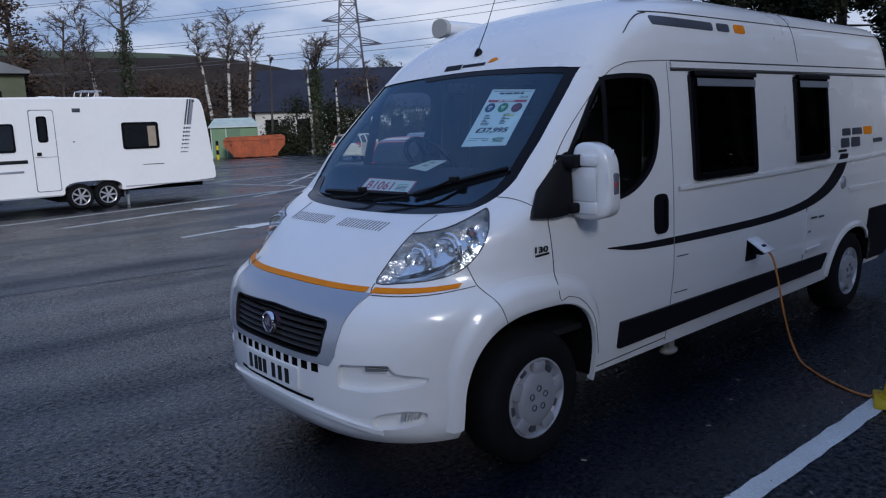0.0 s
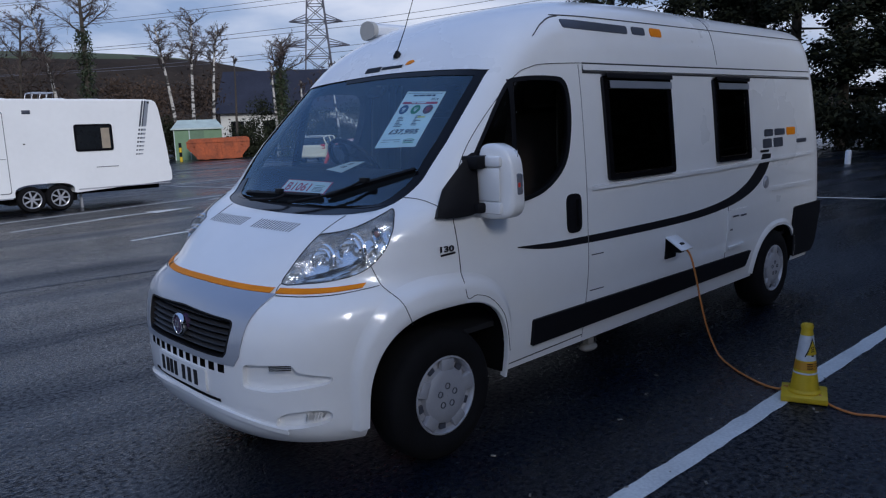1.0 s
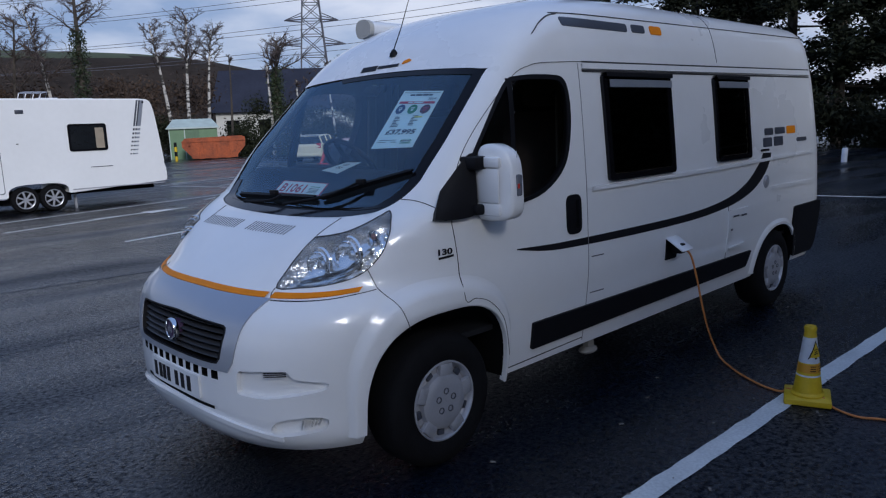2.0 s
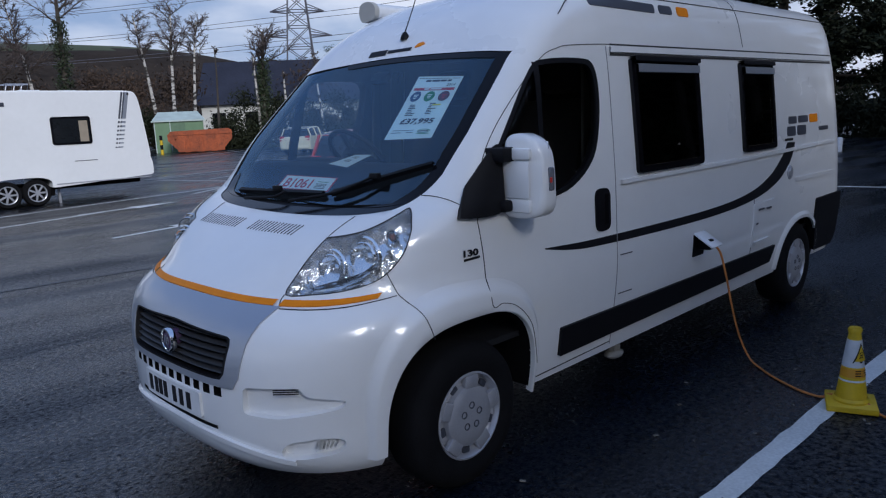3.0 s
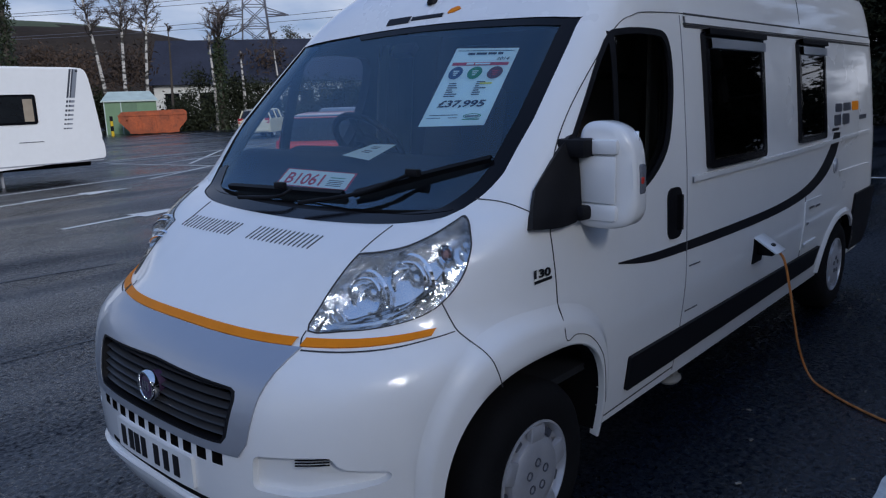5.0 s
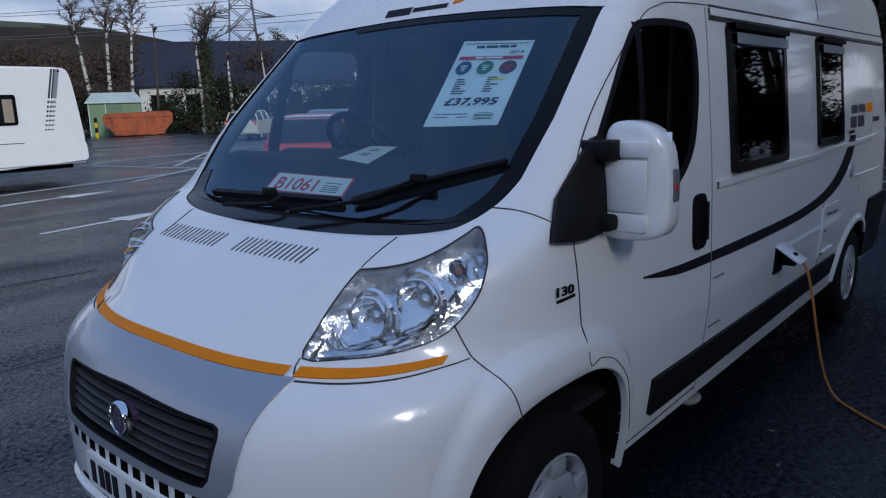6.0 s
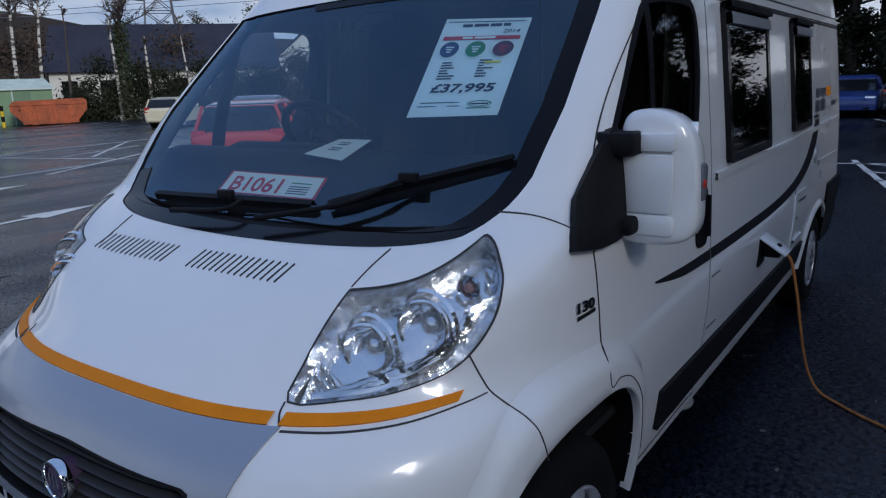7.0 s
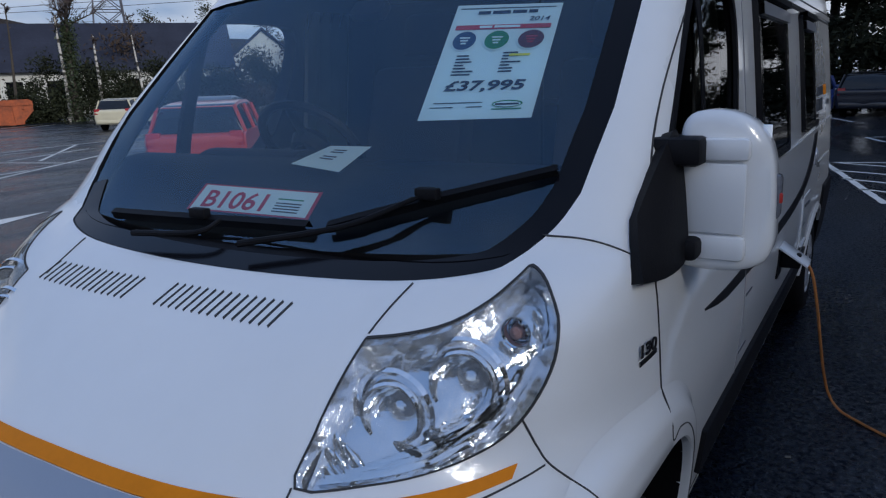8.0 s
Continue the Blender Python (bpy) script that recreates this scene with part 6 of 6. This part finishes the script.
def leaf_mesh(name, blobs, count, size, material, seed, flat=0.0):
    """Many small leaves, scattered through soft clumps (x, y, z, rx, ry, rz)."""
    rng = np.random.default_rng(seed)
    wts = np.array([b[3] * b[4] * b[5] for b in blobs]) ** .75
    pick = rng.choice(len(blobs), count, p=wts / wts.sum())
    B = np.array(blobs)[pick]
    d = rng.normal(size=(count, 3))
    d /= np.linalg.norm(d, axis=1)[:, None]
    r = rng.random(count) ** .45 * (1 + .25 * rng.normal(size=count))
    c = B[:, :3] + d * B[:, 3:] * r[:, None]
    c[:, 2] = np.maximum(c[:, 2], .03)
    a = rng.normal(size=(count, 3))
    a /= np.linalg.norm(a, axis=1)[:, None]
    a[:, 2] *= 1 - flat
    b = np.cross(a, rng.normal(size=(count, 3)))
    b /= np.linalg.norm(b, axis=1)[:, None]
    s = size * rng.uniform(.5, 1.4, count)[:, None]
    v = np.stack([c - a * s, c + b * s * .34, c + a * s, c - b * s * .34], 1).reshape(-1, 3)
    me = bpy.data.meshes.new(name)
    me.from_pydata(v.tolist(), [], np.arange(count * 4).reshape(-1, 4).tolist())
    me.materials.append(material)
    return new(name, me)


def bare_tree(x, y, height, label, lean=(0, 0), crown=3.0, crown_at=.55, radius=.16, bark=None, seed=1, twigs=130, ivy=0.0, cluster="winter trees"):
    rnd = random.Random(seed)
    t = thing("bare_tree", label, "tree", pose(x, y, 0), cluster)
    bm = bmesh.new()
    spine = [Vector((lean[0] * f * f + .15 * math.sin(3 * f + seed), lean[1] * f + .1 * math.sin(5 * f + seed), height * f)) for f in (k / 10 for k in range(11))]
    spine[0] = Vector((0, 0, 0))
    tube(bm, spine, radius, 8, radius * .25)
    part("trunk", bm, bark or BARK, t)
    limbs, tw = bmesh.new(), bmesh.new()
    n = max(6, twigs // 9)
    for k in range(n):
        f = crown_at + (1 - crown_at) * (k + rnd.random()) / n
        i = min(int(f * 10), 9)
        p = spine[i].lerp(spine[i + 1], f * 10 - i)
        a = rnd.uniform(0, 2 * math.pi)
        ln_ = crown * (1.15 - .7 * (f - crown_at) / (1 - crown_at)) * rnd.uniform(.5, 1)
        d = Vector((math.cos(a), math.sin(a), rnd.uniform(.25, .9))).normalized()
        pts = [p]
        for q in range(4):
            d = (d + Vector((rnd.uniform(-.3, .3), rnd.uniform(-.3, .3), rnd.uniform(-.1, .25)))).normalized()
            pts.append(pts[-1] + d * ln_ / 4)
        tube(limbs, pts, radius * .22, 5, .014)
        for q in range(16):
            o = pts[1 + q % 4].lerp(pts[max(0, q % 4)], rnd.random())
            e = (d + Vector((rnd.uniform(-1, 1), rnd.uniform(-1, 1), rnd.uniform(-.5, .8)))).normalized()
            m1 = o + e * ln_ * rnd.uniform(.12, .3)
            e2 = (e + Vector((rnd.uniform(-.6, .6), rnd.uniform(-.6, .6), rnd.uniform(-.7, .3)))).normalized()
            tube(tw, [o, m1, m1 + e2 * ln_ * rnd.uniform(.12, .3)], .018, 3, .008)
            for _ in range(3):
                e3 = (e2 + Vector((rnd.uniform(-.9, .9), rnd.uniform(-.9, .9), rnd.uniform(-.9, .5)))).normalized()
                tube(tw, [m1, m1 + e3 * ln_ * rnd.uniform(.1, .28)], .014, 3, .008)
    part("branchwork", limbs, bark if bark and bark is not BIRCH else BARK, t)
    tagged(part("twig_crown", tw, TWIG, t), kind="stuff")
    if ivy:
        blobs = [(p.x, p.y, p.z, .55, .55, .8) for p in spine[:int(ivy * 10) + 1]]
        o = leaf_mesh("ivy", blobs, 4000, .12, IVY, seed)
        o.parent = t
        o["label"] = "green ivy climbing the trunk"
    return t


bare_tree(22.3, 49.6, 9.6, "white-barked bare birch leaning over the hedge", (-.9, .2), 2.2, .66, .17, BIRCH, 3, 120)
bare_tree(23.4, 49.1, 10.3, "white-barked bare birch with a spreading twig crown", (.25, 0), 2.7, .6, .17, BIRCH, 5, 170)
bare_tree(24.5, 48.6, 9.3, "white-barked bare birch with a spreading twig crown", (1.0, -.3), 2.2, .68, .16, BIRCH, 8, 130)
bare_tree(15.7, 47.7, 11.6, "tall bare tree with its trunk wrapped in ivy", (-.2, 0), 2.4, .72, .28, BARK, 11, 120, .78)
bare_tree(13.9, 48.3, 9.8, "bare brown-twigged tree beside the hedge", (-.9, .2), 2.6, .5, .16, BIRCH, 14, 170)
bare_tree(11.9, 48.9, 9.2, "bare brown-twigged tree beside the hedge", (.4, .2), 2.4, .5, .16, BARK, 17, 160)
bare_tree(26.5, 42.7, 6.4, "cut birch trunk with few branches", (.1, 0), .9, .85, .15, BIRCH, 21, 40)
bare_tree(27.0, 42.6, 8.0, "bare tree with a dark ivy-clad trunk", (.2, 0), 2.3, .72, .3, BARK, 23, 150, .7)
bare_tree(28.2, 41.9, 5.2, "cut white birch trunk with few branches", (.25, 0), .5, .9, .16, BIRCH, 27, 30)
bare_tree(30.6, 40.6, 6.4, "thin pale bare birch by the hedge", (-.5, .2), 1.3, .75, .10, BIRCH, 29, 60)
bare_tree(24.1, 44.1, 7.0, "thin dark dead trunk by the hedge", (.05, 0), .5, .92, .12, BARK, 31, 18)


def evergreen(x, y, height, spread, label, seed, count=24000, material=None, low=.05):
    rnd = random.Random(seed)
    t = thing("evergreen_tree", label, "tree", pose(x, y, 0), "dark trees")
    bm = bmesh.new()
    tube(bm, [(0, 0, 0), (.1, .1, height * .5), (0, 0, height * .96)], .3, 8, .06)
    part("trunk", bm, BARK, t)
    limbs = bmesh.new()
    blobs = []
    n = 46
    for k in range(n):
        f = low + (1 - low) * (k + rnd.random()) / n
        a = rnd.uniform(0, 2 * math.pi)
        r = spread * (1 - .72 * f ** 1.4) * rnd.uniform(.45, 1.0)
        p = Vector((r * math.cos(a), r * math.sin(a), height * f + rnd.uniform(-.5, .3)))
        tube(limbs, [(0, 0, height * f * .93), p * .6 + Vector((0, 0, height * f * .37)), p], .07, 4, .02)
        for _ in range(2):
            s = rnd.uniform(.55, 1.1)
            blobs.append((p.x * rnd.uniform(.6, 1), p.y * rnd.uniform(.6, 1), p.z + rnd.uniform(-.3, .3), s, s, s * .55))
    part("branchwork", limbs, BARK, t)
    o = leaf_mesh("crown", blobs, count, .15, material or LEAF, seed, .4)
    o.parent = t
    tagged(o, kind="stuff")
    return t


for i, (x, y, h, s) in enumerate(((34.5, 20.0, 11.5, 3.0), (36.5, 15.8, 13.5, 3.4), (38.5, 11.5, 14.5, 3.6), (40.5, 6.5, 11.5, 3.2), (39.5, 2.6, 13, 3.4), (40.0, -2.0, 13.5, 3.6), (41.0, -7.0, 14, 3.6), (41.5, 14.5, 12, 3.4), (44.0, 8.0, 9, 3.4), (44.5, 1.0, 14, 3.8), (45.0, -5.0, 14, 3.8), (38.0, 9.0, 13, 3.2), (39.0, 5.0, 12, 3.0), (38.0, -5.0, 14, 3.4), (37.5, 13.5, 12, 3.2))):
    evergreen(x, y, h * 1.8, s * 1.3, "tall dark evergreen tree at the car park edge", 40 + i, 38000)
# Extra row added to block high sky from reflecting in the asphalt.
for i, (x, y, h, s) in enumerate(((47, 7, 30, 6.0), (48, 2, 33, 6.5), (47, -3, 34, 6.5), (48, -8, 34, 6.5), (46, -13, 33, 6.5))):
    evergreen(x, y, h, s, "very tall dark evergreen tree added to block sky above the tree row", 90 + i, 22000, None, .2)
# Unseen trees added to keep bright sky out of the van's side windows.
for i, (x, y) in enumerate(((12, -16), (17, -15), (22, -14.5), (27, -13), (32, -12), (37, -11))):
    evergreen(x, y, 17, 4.2, "unseen dark evergreen tree added to darken the window reflections", 100 + i, 15000, None, .03)
evergreen(9.3, 49.5, 11.5, 2.8, "broad dark brown-leaved tree beside the barn", 61, 4200, BROWN_LEAF, .3)
for i, (x, y, h, s) in enumerate(((46, 66, 10, 3.0), (52, 62, 11, 3.0), (58, 58, 10.5, 3.2), (49, 70, 9.5, 3), (62, 52, 10, 3), (40, 72, 9.2, 2.6))):
    evergreen(x + 14, y + 12, h + 1.5, s, "green conifer behind the long building", 70 + i, 2600, IVY)


def hedge(name, rows, count, size, material, label, seed):
    o = leaf_mesh(name, rows, count, size, material, seed)
    tagged(o, label, "hedge", kind="stuff")


rr = random.Random(9)
rows = [(24.6 + k * .55, 44.6 - k * .36 + rr.uniform(-.5, .5), rr.uniform(.5, 2.5), 1.1, 1.1, rr.uniform(.9, 1.4)) for k in range(36)] + [(12 + k * .8, 50 + rr.uniform(-.5, .5), rr.uniform(.5, 2.4), 1.1, 1.1, rr.uniform(.8, 1.3)) for k in range(16)]
hedge("hedge", rows, 60000, .12, HEDGE, "dark scrubby hedge along the car park edge", 5)
rows = [(25.5 + k * .66, 46.0 - k * .45 + rr.uniform(-.6, .6), rr.uniform(1.2, 3.5), 1.2, 1.2, rr.uniform(.7, 1.2)) for k in range(30)]
hedge("scrub", rows, 20000, .12, HEDGE, "dark bramble scrub under the birches", 6)
rows = [(31 + k * .5, 43 - k * .5 + rr.uniform(-.6, .6), rr.uniform(.6, 1.5), 1.2, 1.2, rr.uniform(.6, 1.0)) for k in range(22)]
hedge("scrub", rows, 16000, .12, BROWN_LEAF, "brown winter scrub beside the long building", 7)
rows = [(-6 + k * .9, 50.5 + rr.uniform(-1, 1), rr.uniform(.8, 5.2), 1.8, 1.2, rr.uniform(1.0, 1.7)) for k in range(34)]
hedge("scrub", rows, 32000, .13, BROWN_LEAF, "brown winter scrub behind the caravan", 8)
rows = [(33.5 + rr.uniform(-.8, 1.2) - max(0, k - 18) * .1, 22 - k * .95, rr.uniform(.3, 2.6), 1.4, 1.2, rr.uniform(.8, 1.4)) for k in range(44)]
hedge("hedge", rows, 60000, .14, HEDGE, "dark hedge under the evergreen trees", 10)
# Unseen belt behind the camera, hinted by window reflections, sized to shade the flank.
rows = [(-14 + k * .9 + rr.uniform(-1, 1), -14 - rr.uniform(0, 2.5), rr.uniform(.5, 5), 1.6, 1.4, 1.6) for k in range(66)] + [(-14 + k * .9, -15.5 - rr.uniform(0, 2), rr.uniform(4, 10.5), 1.6, 1.4, 1.6) for k in range(66)]
hedge("hedge", rows, 60000, .38, HEDGE, "unseen dark tree belt added to shade the near side of the van", 12)
rows = [(-30 + k * 1.6 + rr.uniform(-1, 1), 78 - k * .25 + rr.uniform(-8, 8), rr.uniform(.5, 6.5), 3.0, 2, rr.uniform(1.5, 3)) for k in range(70)]
hedge("far_wood", rows, 60000, .22, BROWN_LEAF, "brown leafless woods below the hill", 15)
